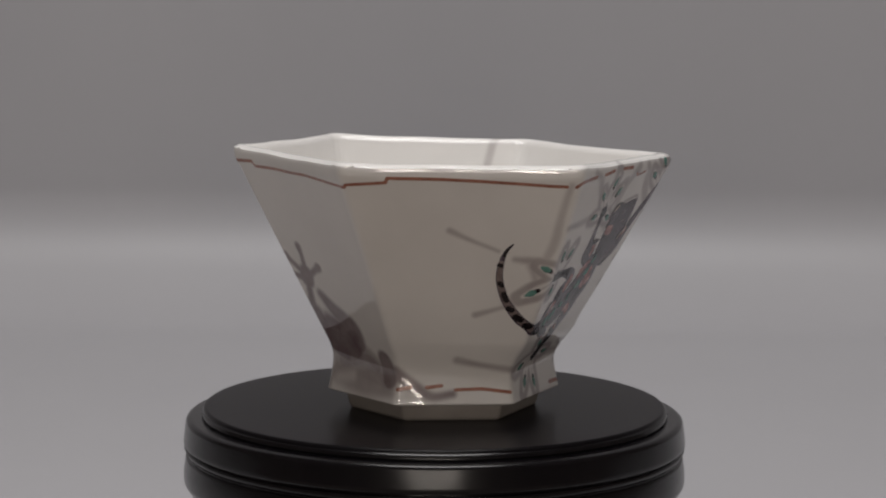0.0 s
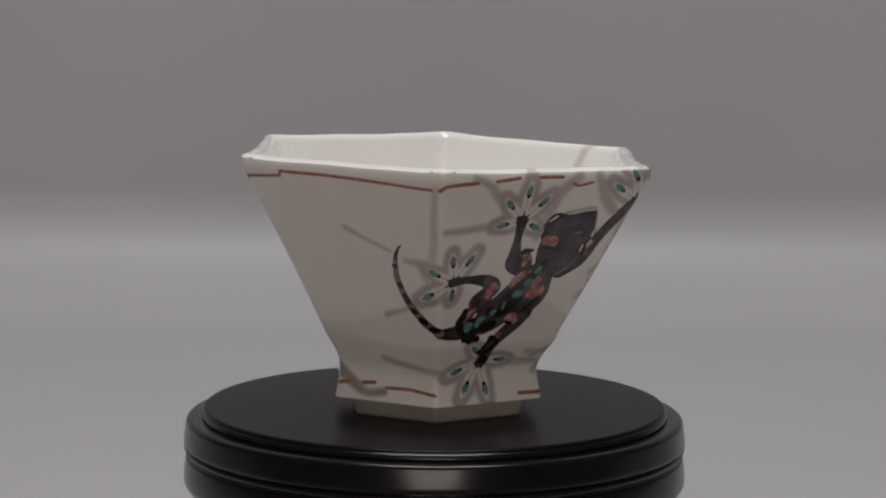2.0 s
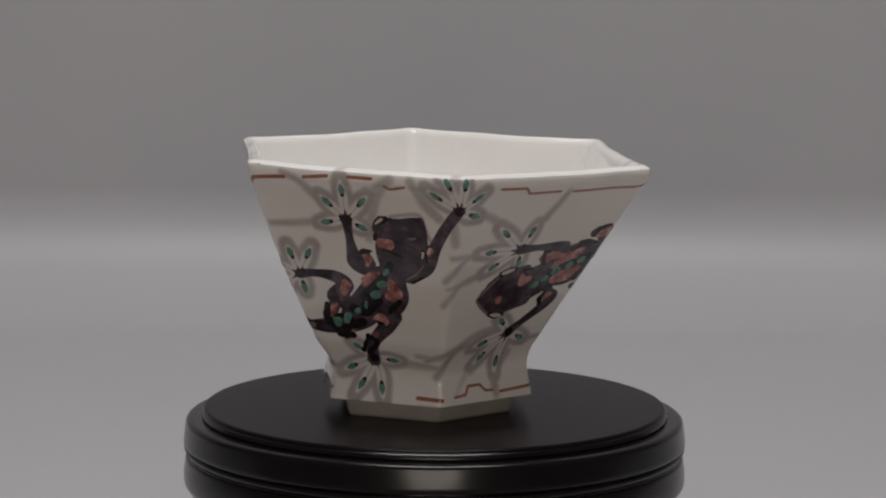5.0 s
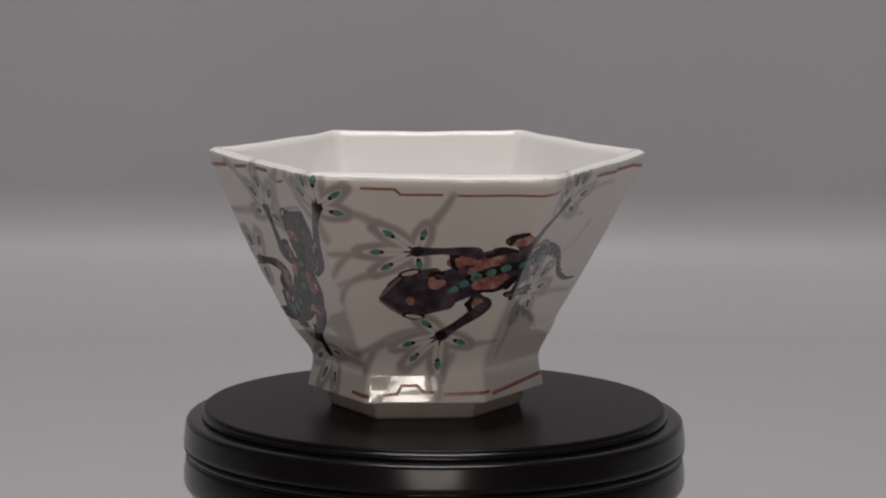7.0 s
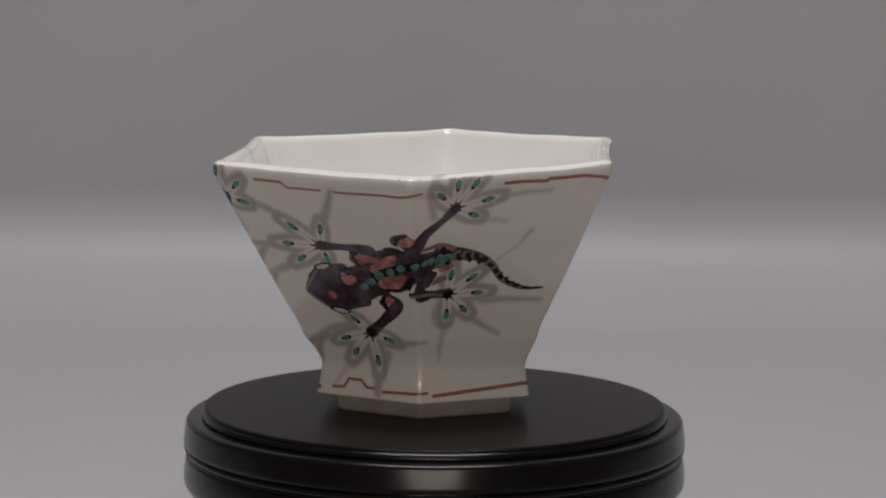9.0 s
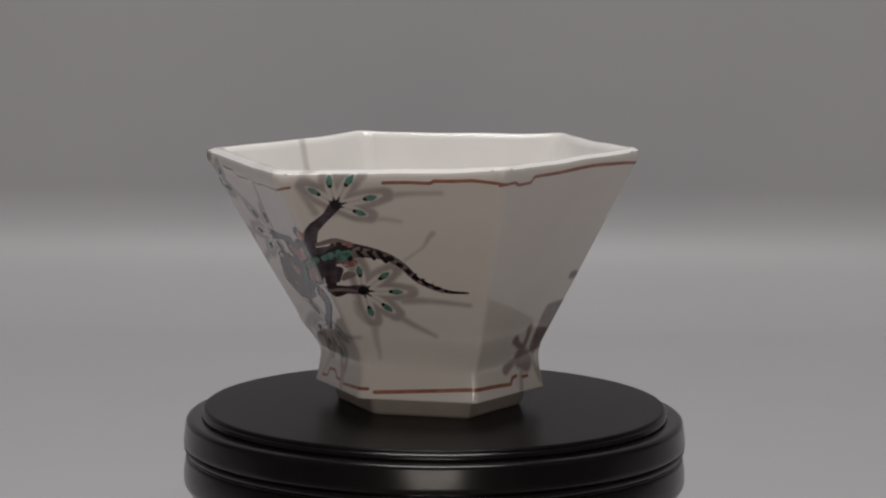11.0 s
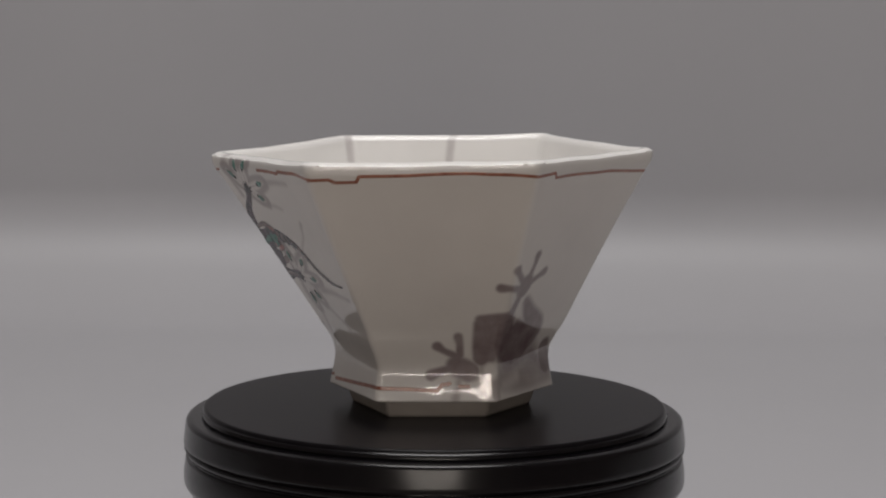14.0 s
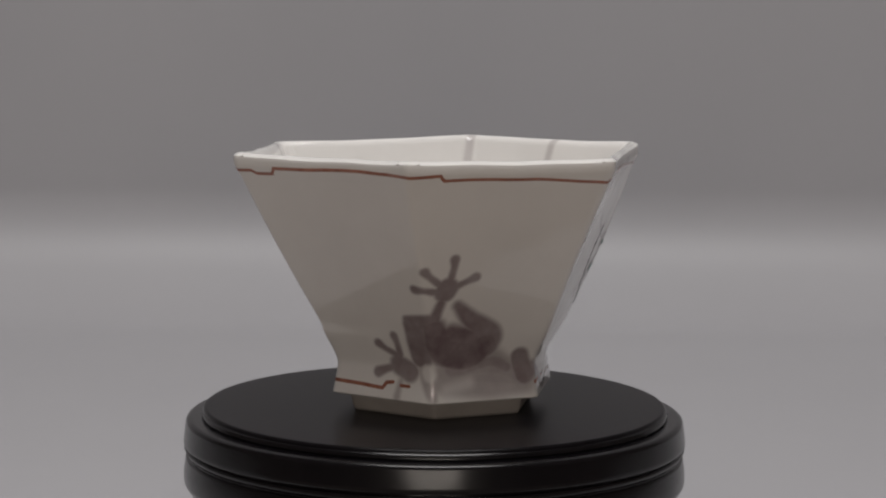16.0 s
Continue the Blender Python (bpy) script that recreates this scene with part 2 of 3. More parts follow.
A_BODY, A_PINK, A_BLACK, A_GREEN, A_PALE, A_TAN, A_RIM = [("A", n) for n in ("BODY", "PINK", "BLACK", "GREEN", "PALE", "TAN", "RIM")]
B_BODY, B_PINK, B_BLACK, B_GREEN, B_PALE, B_TAN, B_RIM = [("B", n) for n in ("BODY", "PINK", "BLACK", "GREEN", "PALE", "TAN", "RIM")]
A, B = "A", "B"


def spline(points, steps=7):
    """A smooth curve through (U, s, half width in mm)."""
    p = np.array(points, float)
    if len(p) == 2:
        return p[0] + (p[1] - p[0]) * np.linspace(0, 1, steps + 1)[:, None]
    q = np.concatenate([[2 * p[0] - p[1]], p, [2 * p[-1] - p[-2]]])
    out = []
    for i in range(1, len(q) - 2):
        for k in np.linspace(0, 1, steps, endpoint=False):
            a, b, c, d = q[i - 1:i + 3]
            out.append(0.5 * (2 * b + (c - a) * k + (2 * a - 5 * b + 4 * c - d) * k * k + (3 * b - a - 3 * c + d) * k ** 3))
    out.append(q[-2])
    out = np.array(out)
    out[:, 2] = np.maximum(out[:, 2], 0.08)
    return out


def segments(curve):
    """The stroke's capsules on the wall: ends and radii, in metres."""
    P = wall_point(curve[:, 0], np.clip(curve[:, 1], 0, TOP_S))
    return P[:-1], P[1:], curve[:-1, 2] / 1000, curve[1:, 2] / 1000


def distance(X, segs):
    """Signed distance from points X to a union of capsules."""
    best = np.full(len(X), 1.0)
    for a, b, ra, rb in zip(*[np.concatenate(c) for c in zip(*segs)]):
        reach = max(ra, rb) + 0.002
        low, high = np.minimum(a, b) - reach, np.maximum(a, b) + reach
        near = np.flatnonzero(((X > low) & (X < high)).all(1))
        if not len(near):
            continue
        ab = b - a
        k = np.clip((X[near] - a) @ ab / max(ab @ ab, 1e-14), 0, 1)
        d = np.sqrt(((X[near] - a - k[:, None] * ab) ** 2).sum(1)) - (ra + (rb - ra) * k)
        best[near] = np.minimum(best[near], d)
    return best


def brush(layer, points):
    LAYERS.setdefault(layer, []).append(spline(points))


def red_line(points):
    # ruled line with hard steps
    p = np.array(points, float)
    LINES.append(np.concatenate([a + (b - a) * np.linspace(0, 1, 9)[:, None] for a, b in zip(p, p[1:])]))
    LINES[-1][:, 2] *= 1.2


def wash(points, strength, soft):
    WASHES.append((spline(points), strength, soft))


def paw(gecko, centre, pads, size):
    """A paw with its toes: grey halo, pale petals, thin toes, green pads with a black root."""
    c = np.array(centre)
    near = wall_point(c[0], c[1])
    WASHES.append((spline([(*c, 2.3 * size), (*(c + 0.003), 2.3 * size)]), 0.5, 0.9))
    for strength, wide, reach, soft, tip in ((0.56, 2.25, 1.42, 0.5, 0.75), (0.10, 0.95, 1.30, 0.30, 0.40), (0.42, 0.17, 0.9, 0.12, 1.0)):
        for pad in pads:
            v = np.array(pad) - c
            WASHES.append((spline([(*(c + v * 0.2), wide * 0.8 * size), (*(c + v * 0.8), wide * size), (*(c + v * reach), wide * tip * size)]), strength, soft))
    for i, pad in enumerate(pads):
        v = np.array(pad) - c
        long = 0.001 / max(np.linalg.norm(wall_point(*pad) - near), 1e-4)
        brush((gecko, "BODY"), [(*(c + v * 0.1), 0.34), (*(c + v * 0.32), 0.14)])
        brush((gecko, "GREEN"), [(*(c + v * (1 - 0.25 * long)), 0.46 * size), (*(c + v * (1 + 0.20 * long)), 0.62 * size), (*(c + v * (1 + 1.25 * long)), 0.14)])
        brush((gecko, "BLACK"), [(*(c + v * (1 - 0.95 * long)), 0.40), (*(c + v * (1 - 0.40 * long)), 0.50)])
    brush((gecko, "BLACK"), [(*c, 0.95 * size), (*(c + 0.004), 0.9 * size)])


# grey underglaze shadows round the first gecko
wash([(5.960, 0.956, 0.62), (5.953, 0.844, 0.73), (5.955, 0.711, 0.83), (5.932, 0.612, 0.73)], 0.34, 0.55)
wash([(0.027, 0.773, 0.62), (0.147, 0.781, 0.73), (0.310, 0.802, 0.83)], 0.50, 0.62)
wash([(0.161, 1.003, 0.62), (0.226, 0.979, 0.73), (0.297, 0.916, 1.04)], 0.50, 0.62)
wash([(0.432, 1.005, 0.73), (0.432, 0.965, 0.94)], 0.45, 0.62)
wash([(0.661, 1.006, 0.94), (0.595, 0.943, 1.25), (0.568, 0.855, 1.04), (0.540, 0.739, 0.83)], 0.45, 0.62)
wash([(0.755, 1.004, 0.83), (0.826, 0.911, 1.14), (0.898, 0.851, 1.04)], 0.50, 0.62)
wash([(0.974, 0.826, 0.94), (1.001, 0.737, 0.83)], 0.45, 0.62)
wash([(5.444, 0.760, 0.62), (5.539, 0.722, 0.42), (5.689, 0.673, 0.31)], 0.45, 0.47)
wash([(5.602, 0.396, 0.62), (5.755, 0.427, 0.42), (5.924, 0.467, 0.62)], 0.45, 0.47)
wash([(5.510, 0.193, 0.83), (5.733, 0.168, 0.62), (6.102, 0.137, 0.73)], 0.50, 0.62)
wash([(5.780, 0.638, 0.52), (5.883, 0.631, 0.83), (5.912, 0.634, 0.62)], 0.50, 0.62)
wash([(5.852, 0.625, 0.52), (5.921, 0.543, 0.62), (5.924, 0.467, 0.83)], 0.40, 0.62)
wash([(0.796, 0.216, 0.73), (0.987, 0.206, 0.52)], 0.40, 0.47)
wash([(0.654, 0.185, 0.62), (0.981, 0.164, 0.52)], 0.50, 0.62)
wash([(0.658, 0.843, 0.36), (0.783, 0.861, 0.36), (0.818, 0.844, 0.36)], 0.55, 0.31)
wash([(0.813, 0.848, 0.36), (0.845, 0.776, 0.36), (0.891, 0.714, 0.36)], 0.55, 0.31)
wash([(0.405, 0.184, 0.52), (0.696, 0.167, 0.62), (0.958, 0.160, 0.52)], 0.40, 0.62)

# grey underglaze shadows round the second gecko
wash([(1.587, 0.955, 0.62), (1.563, 0.904, 0.73), (1.518, 0.833, 0.94)], 0.55, 0.62)
wash([(1.127, 0.869, 0.73), (1.195, 0.849, 0.83), (1.261, 0.813, 0.94)], 0.50, 0.62)
wash([(0.960, 0.569, 0.62), (1.098, 0.673, 0.73), (1.195, 0.680, 0.94)], 0.50, 0.62)
wash([(0.960, 0.457, 0.52), (1.077, 0.554, 0.62), (1.220, 0.592, 0.94)], 0.50, 0.62)
wash([(0.995, 0.676, 0.62), (1.159, 0.677, 0.73)], 0.45, 0.62)
wash([(0.986, 0.534, 0.52), (1.148, 0.570, 0.73)], 0.45, 0.62)
wash([(1.229, 0.271, 0.94), (1.107, 0.229, 0.83), (0.960, 0.124, 0.73)], 0.55, 0.62)
wash([(0.865, 0.194, 0.62), (1.091, 0.242, 0.83), (1.312, 0.303, 1.04), (1.475, 0.328, 0.94)], 0.50, 0.62)
wash([(1.599, 0.132, 1.25), (1.597, 0.060, 0.94), (1.604, 0.026, 0.83)], 0.50, 0.62)
wash([(1.287, 0.135, 0.83), (1.222, 0.088, 0.42), (1.153, 0.034, 0.21)], 0.30, 0.62)
wash([(1.820, 0.252, 0.94), (1.927, 0.262, 0.62), (2.063, 0.270, 0.31)], 0.50, 0.62)
wash([(1.700, 0.199, 1.25), (1.669, 0.147, 0.83)], 0.45, 0.62)
wash([(2.452, 0.925, 0.73), (2.582, 0.936, 0.52), (2.720, 0.939, 0.42)], 0.40, 0.62)
wash([(2.349, 0.821, 0.52), (2.438, 0.823, 0.42), (2.518, 0.811, 0.31)], 0.35, 0.62)
wash([(2.102, 0.962, 0.73), (2.122, 0.854, 0.73)], 0.45, 0.62)
wash([(2.509, 0.635, 0.21), (2.615, 0.694, 0.21), (2.649, 0.737, 0.42), (2.672, 0.758, 0.52)], 0.40, 0.47)
wash([(2.467, 0.453, 0.94), (2.656, 0.449, 0.62), (2.891, 0.434, 0.42)], 0.50, 0.62)
wash([(2.371, 0.390, 0.83), (2.506, 0.335, 0.52), (2.657, 0.289, 0.31)], 0.50, 0.62)
wash([(2.223, 0.354, 0.83), (2.185, 0.259, 0.52), (2.170, 0.175, 0.21)], 0.35, 0.62)
wash([(2.143, 0.444, 0.52), (2.134, 0.391, 0.73), (2.160, 0.351, 0.62)], 0.40, 0.62)

# grey gecko in underglaze alone
wash([(3.709, 0.120, 0.62), (3.675, 0.058, 0.62), (3.656, 0.013, 0.73)], 0.45, 0.62)
wash([(3.932, 0.142, 1.66), (3.987, 0.061, 1.46), (4.016, 0.019, 0.83)], 0.50, 0.62)
wash([(4.099, 0.119, 2.29), (4.383, 0.108, 2.70), (4.671, 0.090, 2.70)], 0.50, 1.25)
wash([(4.427, 0.219, 2.70), (4.673, 0.145, 2.29), (4.848, 0.098, 2.08)], 0.55, 1.25)
wash([(4.021, 0.092, 2.08), (4.487, 0.075, 2.91), (4.913, 0.058, 1.66)], 0.48, 1.25)
wash([(4.976, 0.135, 1.25), (5.159, 0.074, 1.14), (5.311, 0.035, 0.83), (5.486, 0.045, 0.73)], 0.72, 0.62)
wash([(4.153, 0.484, 2.20), (4.173, 0.502, 2.20)], 0.76, 0.50)
wash([(4.193, 0.533, 0.80), (4.220, 0.587, 0.70), (4.227, 0.623, 1.00)], 0.76, 0.40)
wash([(4.113, 0.520, 0.80), (4.057, 0.551, 0.70), (4.027, 0.572, 1.00)], 0.74, 0.40)
wash([(4.093, 0.484, 0.80), (4.003, 0.492, 0.70), (3.930, 0.495, 1.00)], 0.74, 0.40)
wash([(4.227, 0.505, 0.80), (4.300, 0.526, 0.70), (4.363, 0.544, 1.00)], 0.74, 0.40)
wash([(4.117, 0.435, 1.00), (4.067, 0.381, 1.20), (4.023, 0.335, 2.00)], 0.78, 0.60)
wash([(4.240, 0.423, 1.10), (4.337, 0.361, 1.90), (4.497, 0.294, 2.50), (4.483, 0.237, 2.80)], 0.80, 0.80)
wash([(4.043, 0.319, 2.60), (4.107, 0.229, 3.20), (4.340, 0.204, 3.40), (4.480, 0.247, 2.80)], 0.85, 1.00)
wash([(4.183, 0.294, 2.60), (4.327, 0.271, 2.80)], 0.82, 1.20)
wash([(3.847, 0.335, 1.80), (3.867, 0.255, 2.00), (3.877, 0.186, 1.70)], 0.78, 0.50)
wash([(3.670, 0.152, 2.10), (3.773, 0.126, 2.10)], 0.74, 0.60)
wash([(3.657, 0.196, 0.80), (3.567, 0.219, 0.70), (3.513, 0.240, 1.00)], 0.74, 0.40)
wash([(3.693, 0.198, 0.80), (3.690, 0.245, 0.70), (3.673, 0.281, 0.90)], 0.74, 0.40)
wash([(3.637, 0.144, 0.80), (3.540, 0.129, 0.80), (3.450, 0.111, 1.10)], 0.74, 0.40)
wash([(4.187, 0.142, 2.20), (4.597, 0.144, 2.20), (4.910, 0.082, 2.00)], 0.60, 1.30)
wash([(4.350, 0.100, 1.60), (4.680, 0.090, 1.80), (4.907, 0.070, 1.60)], 0.55, 1.30)
wash([(4.833, 0.183, 1.90), (4.900, 0.106, 2.30)], 0.78, 0.60)
wash([(4.140, 0.057, 1.00), (4.350, 0.080, 1.10)], 0.22, 1.00)
wash([(3.943, 0.330, 1.60), (3.940, 0.240, 1.90), (3.943, 0.191, 1.60)], 0.76, 0.80)
wash([(3.823, 0.358, 1.00), (4.007, 0.366, 1.20)], 0.76, 0.50)
wash([(4.350, 0.137, 1.20), (4.573, 0.167, 1.60), (4.727, 0.134, 1.40)], 0.70, 1.00)
wash([(3.960, 0.131, 1.40), (3.970, 0.121, 1.40)], 0.10, 0.60)

# first gecko
paw(A, (0.433, 0.814), [(0.433, 0.944), (0.352, 0.889), (0.520, 0.897), (0.330, 0.799), (0.508, 0.786)], 1.00)
paw(A, (1.004, 0.885), [(0.879, 0.949), (0.931, 1.007), (1.019, 1.006), (1.096, 0.945), (1.088, 0.866)], 1.00)
paw(A, (0.092, 0.556), [(0.079, 0.646), (0.180, 0.649), (-0.038, 0.596), (-0.077, 0.495), (0.085, 0.500)], 1.00)
paw(A, (0.414, 0.193), [(0.323, 0.244), (0.184, 0.146), (0.579, 0.188), (0.277, 0.075), (0.464, 0.063)], 1.00)
brush(A_BODY, [(0.433, 0.814, 1.14), (0.434, 0.736, 0.83), (0.440, 0.662, 1.35), (0.452, 0.619, 1.66), (0.574, 0.577, 1.46)])
brush(A_BODY, [(0.996, 0.884, 1.14), (0.947, 0.824, 1.04), (0.893, 0.726, 1.14), (0.851, 0.623, 1.25), (0.749, 0.575, 1.25)])
brush(A_BODY, [(0.669, 0.605, 2.91), (0.682, 0.695, 4.16), (0.724, 0.733, 4.26), (0.764, 0.777, 3.12), (0.808, 0.834, 0.73)])
brush(A_BODY, [(0.722, 0.745, 3.95), (0.788, 0.810, 1.46)])
brush(A_BODY, [(0.726, 0.727, 3.95), (0.819, 0.735, 1.25)])
brush(A_BODY, [(0.694, 0.745, 3.54), (0.622, 0.800, 1.35)])
brush(A_BODY, [(0.592, 0.785, 1.25), (0.622, 0.800, 1.46), (0.657, 0.817, 1.04)])
brush(A_BODY, [(0.832, 0.683, 1.87), (0.806, 0.633, 2.08), (0.748, 0.590, 1.87)])
brush(A_BODY, [(0.682, 0.540, 1.66), (0.673, 0.478, 2.08), (0.595, 0.405, 2.08)])
brush(A_BODY, [(0.229, 0.418, 1.25), (0.181, 0.370, 1.46), (0.248, 0.320, 1.46)])
brush(A_BODY, [(0.502, 0.672, 0.94), (0.513, 0.626, 1.66)])
brush(A_BODY, [(0.606, 0.807, 1.04), (0.711, 0.797, 1.87), (0.791, 0.820, 0.94)])
brush(A_BODY, [(0.623, 0.560, 3.12), (0.500, 0.457, 3.54), (0.364, 0.377, 2.91)])
brush(A_BODY, [(0.679, 0.620, 2.60), (0.611, 0.540, 2.70), (0.532, 0.470, 2.91), (0.430, 0.393, 2.70), (0.300, 0.350, 2.18), (0.138, 0.330, 1.66), (0.026, 0.328, 1.14)])
brush(A_BODY, [(0.087, 0.556, 1.04), (0.184, 0.564, 0.83), (0.302, 0.554, 1.35), (0.355, 0.520, 1.56), (0.266, 0.460, 1.77), (0.377, 0.435, 1.66)])
brush(A_BODY, [(0.405, 0.182, 1.35), (0.455, 0.265, 1.14), (0.573, 0.343, 1.56), (0.634, 0.395, 1.66)])
brush(A_BODY, [(5.755, 0.703, 0.16), (5.726, 0.671, 0.36), (5.712, 0.625, 0.52), (5.716, 0.551, 0.68), (5.771, 0.464, 0.78), (5.868, 0.391, 0.94), (5.951, 0.353, 0.94), (6.050, 0.325, 0.94), (6.217, 0.320, 1.04)])
brush(A_TAN, [(5.712, 0.625, 0.36), (5.716, 0.551, 0.52), (5.771, 0.464, 0.57), (5.868, 0.391, 0.68), (5.951, 0.353, 0.62), (6.026, 0.328, 0.62)])
brush(A_RIM, [(0.526, 0.560, 1.38), (0.487, 0.530, 1.07)])
brush(A_PINK, [(0.526, 0.560, 1.25), (0.487, 0.530, 0.94)])
brush(A_RIM, [(0.637, 0.540, 1.17), (0.667, 0.497, 1.38), (0.620, 0.483, 1.07)])
brush(A_PINK, [(0.637, 0.540, 1.04), (0.667, 0.497, 1.25), (0.620, 0.483, 0.94)])
brush(A_RIM, [(0.354, 0.530, 0.96), (0.331, 0.487, 0.96)])
brush(A_PINK, [(0.354, 0.530, 0.83), (0.331, 0.487, 0.83)])
brush(A_RIM, [(0.235, 0.418, 0.86), (0.201, 0.380, 0.75)])
brush(A_PINK, [(0.235, 0.418, 0.73), (0.201, 0.380, 0.62)])
brush(A_RIM, [(0.260, 0.288, 0.75), (0.295, 0.320, 0.86)])
brush(A_PINK, [(0.260, 0.288, 0.62), (0.295, 0.320, 0.73)])
brush(A_RIM, [(0.525, 0.383, 0.86), (0.571, 0.367, 0.96)])
brush(A_PINK, [(0.525, 0.383, 0.73), (0.571, 0.367, 0.83)])
brush(A_RIM, [(0.499, 0.664, 0.65), (0.520, 0.646, 0.96)])
brush(A_PINK, [(0.499, 0.664, 0.52), (0.520, 0.646, 0.83)])
brush(A_RIM, [(0.870, 0.711, 0.55), (0.863, 0.681, 0.55)])
brush(A_PINK, [(0.870, 0.711, 0.42), (0.863, 0.681, 0.42)])
brush(A_BLACK, [(0.594, 0.813, 0.68), (0.614, 0.823, 0.78), (0.634, 0.833, 0.57)])
brush(A_BLACK, [(0.847, 0.653, 0.31), (0.842, 0.683, 0.31), (0.858, 0.721, 0.31)])
brush(A_BLACK, [(0.488, 0.495, 1.04), (0.589, 0.560, 0.94)])
brush(A_BLACK, [(0.551, 0.463, 0.83), (0.447, 0.407, 1.04), (0.368, 0.418, 0.94)])
brush(A_BLACK, [(0.409, 0.360, 0.94), (0.268, 0.325, 0.83)])
brush(A_BLACK, [(0.194, 0.427, 0.62), (0.159, 0.357, 0.73), (0.204, 0.315, 0.52)])
brush(A_BLACK, [(0.427, 0.295, 0.62), (0.490, 0.270, 0.52), (0.400, 0.222, 0.62)])
brush(A_BLACK, [(0.629, 0.430, 0.62), (0.684, 0.465, 0.52)])
brush(A_BLACK, [(0.488, 0.672, 0.42), (0.539, 0.682, 0.31)])
brush(A_BLACK, [(0.674, 0.675, 0.42), (0.703, 0.667, 0.31)])
brush(A_BLACK, [(0.643, 0.630, 0.62), (0.616, 0.603, 0.62)])
brush(A_BLACK, [(5.701, 0.613, 0.42), (5.714, 0.611, 0.42)])
brush(A_BLACK, [(5.722, 0.534, 0.52), (5.736, 0.524, 0.42)])
brush(A_BLACK, [(5.755, 0.489, 0.52), (5.779, 0.460, 0.52)])
brush(A_BLACK, [(5.809, 0.425, 0.62), (5.830, 0.418, 0.52)])
brush(A_BLACK, [(5.870, 0.386, 0.73), (5.905, 0.376, 0.62)])
brush(A_BLACK, [(5.954, 0.348, 0.73), (6.000, 0.346, 0.62)])
brush(A_BLACK, [(0.218, 0.303, 0.83), (0.310, 0.295, 0.73)])
brush(A_BLACK, [(5.735, 0.685, 0.21), (5.722, 0.655, 0.31)])
brush(A_GREEN, [(0.588, 0.537, 0.73), (0.596, 0.540, 0.62)])
brush(A_GREEN, [(0.542, 0.490, 0.83), (0.523, 0.480, 0.62)])
brush(A_GREEN, [(0.619, 0.593, 0.52), (0.605, 0.583, 0.42)])
brush(A_GREEN, [(0.386, 0.405, 0.52), (0.403, 0.415, 0.42)])
brush(A_GREEN, [(0.304, 0.373, 0.73), (0.321, 0.387, 0.62)])
brush(A_GREEN, [(0.226, 0.350, 0.83), (0.218, 0.360, 0.62)])
brush(A_GREEN, [(0.456, 0.437, 0.31), (0.456, 0.427, 0.31)])

# second gecko
paw(B, (1.440, 0.690), [(1.308, 0.773), (1.471, 0.773), (1.240, 0.690), (1.284, 0.624), (1.454, 0.634)], 1.00)
paw(B, (1.617, 0.300), [(1.506, 0.358), (1.382, 0.263), (1.416, 0.199), (1.607, 0.165), (1.763, 0.270)], 1.00)
paw(B, (2.231, 0.888), [(2.159, 0.951), (2.240, 0.995), (2.325, 0.998), (2.399, 0.920), (2.332, 0.854)], 1.00)
paw(B, (2.216, 0.492), [(2.233, 0.583), (2.370, 0.563), (2.421, 0.491), (2.340, 0.418), (2.218, 0.397)], 1.00)
brush(B_BODY, [(1.239, 0.483, 0.42), (1.341, 0.499, 2.70), (1.428, 0.496, 4.06), (1.545, 0.509, 4.06), (1.682, 0.551, 3.54), (1.814, 0.595, 3.74), (1.942, 0.620, 3.12), (2.049, 0.649, 2.18), (2.178, 0.663, 2.18)])
brush(B_BODY, [(1.312, 0.531, 1.35), (1.387, 0.576, 1.04), (1.536, 0.589, 1.35)])
brush(B_BODY, [(1.282, 0.463, 1.35), (1.414, 0.416, 1.14), (1.615, 0.459, 1.87)])
brush(B_BODY, [(1.731, 0.643, 1.46), (1.829, 0.671, 1.46), (1.936, 0.676, 1.35)])
brush(B_BODY, [(1.881, 0.558, 2.29), (1.969, 0.588, 1.87)])
brush(B_BODY, [(1.642, 0.651, 1.25), (1.690, 0.649, 1.25)])
brush(B_BODY, [(1.444, 0.504, 3.95), (1.381, 0.563, 1.14)])
brush(B_BODY, [(1.461, 0.499, 3.95), (1.414, 0.414, 1.14)])
brush(B_BODY, [(2.162, 0.682, 1.87), (2.270, 0.677, 1.46), (2.398, 0.654, 0.92), (2.484, 0.613, 0.73), (2.567, 0.546, 0.62), (2.685, 0.505, 0.52), (2.776, 0.492, 0.36), (2.872, 0.490, 0.21)])
brush(B_BODY, [(1.439, 0.692, 1.14), (1.557, 0.694, 0.73), (1.664, 0.693, 1.04), (1.745, 0.691, 0.94), (1.690, 0.649, 1.04), (1.767, 0.636, 1.04)])
brush(B_BODY, [(1.617, 0.300, 1.25), (1.708, 0.345, 0.94), (1.816, 0.405, 1.25), (1.864, 0.450, 1.25), (1.815, 0.473, 1.04), (1.781, 0.498, 1.04)])
brush(B_BODY, [(2.231, 0.888, 1.14), (2.166, 0.836, 0.83), (2.075, 0.778, 1.14), (2.023, 0.720, 1.46), (1.982, 0.693, 1.25)])
brush(B_BODY, [(1.888, 0.742, 0.94), (1.915, 0.750, 1.14), (1.962, 0.721, 1.14)])
brush(B_BODY, [(2.218, 0.498, 1.14), (2.131, 0.498, 0.83), (2.034, 0.479, 0.83), (2.032, 0.520, 1.04), (2.075, 0.600, 1.25)])
brush(B_BODY, [(2.118, 0.588, 0.83), (2.081, 0.542, 0.62)])
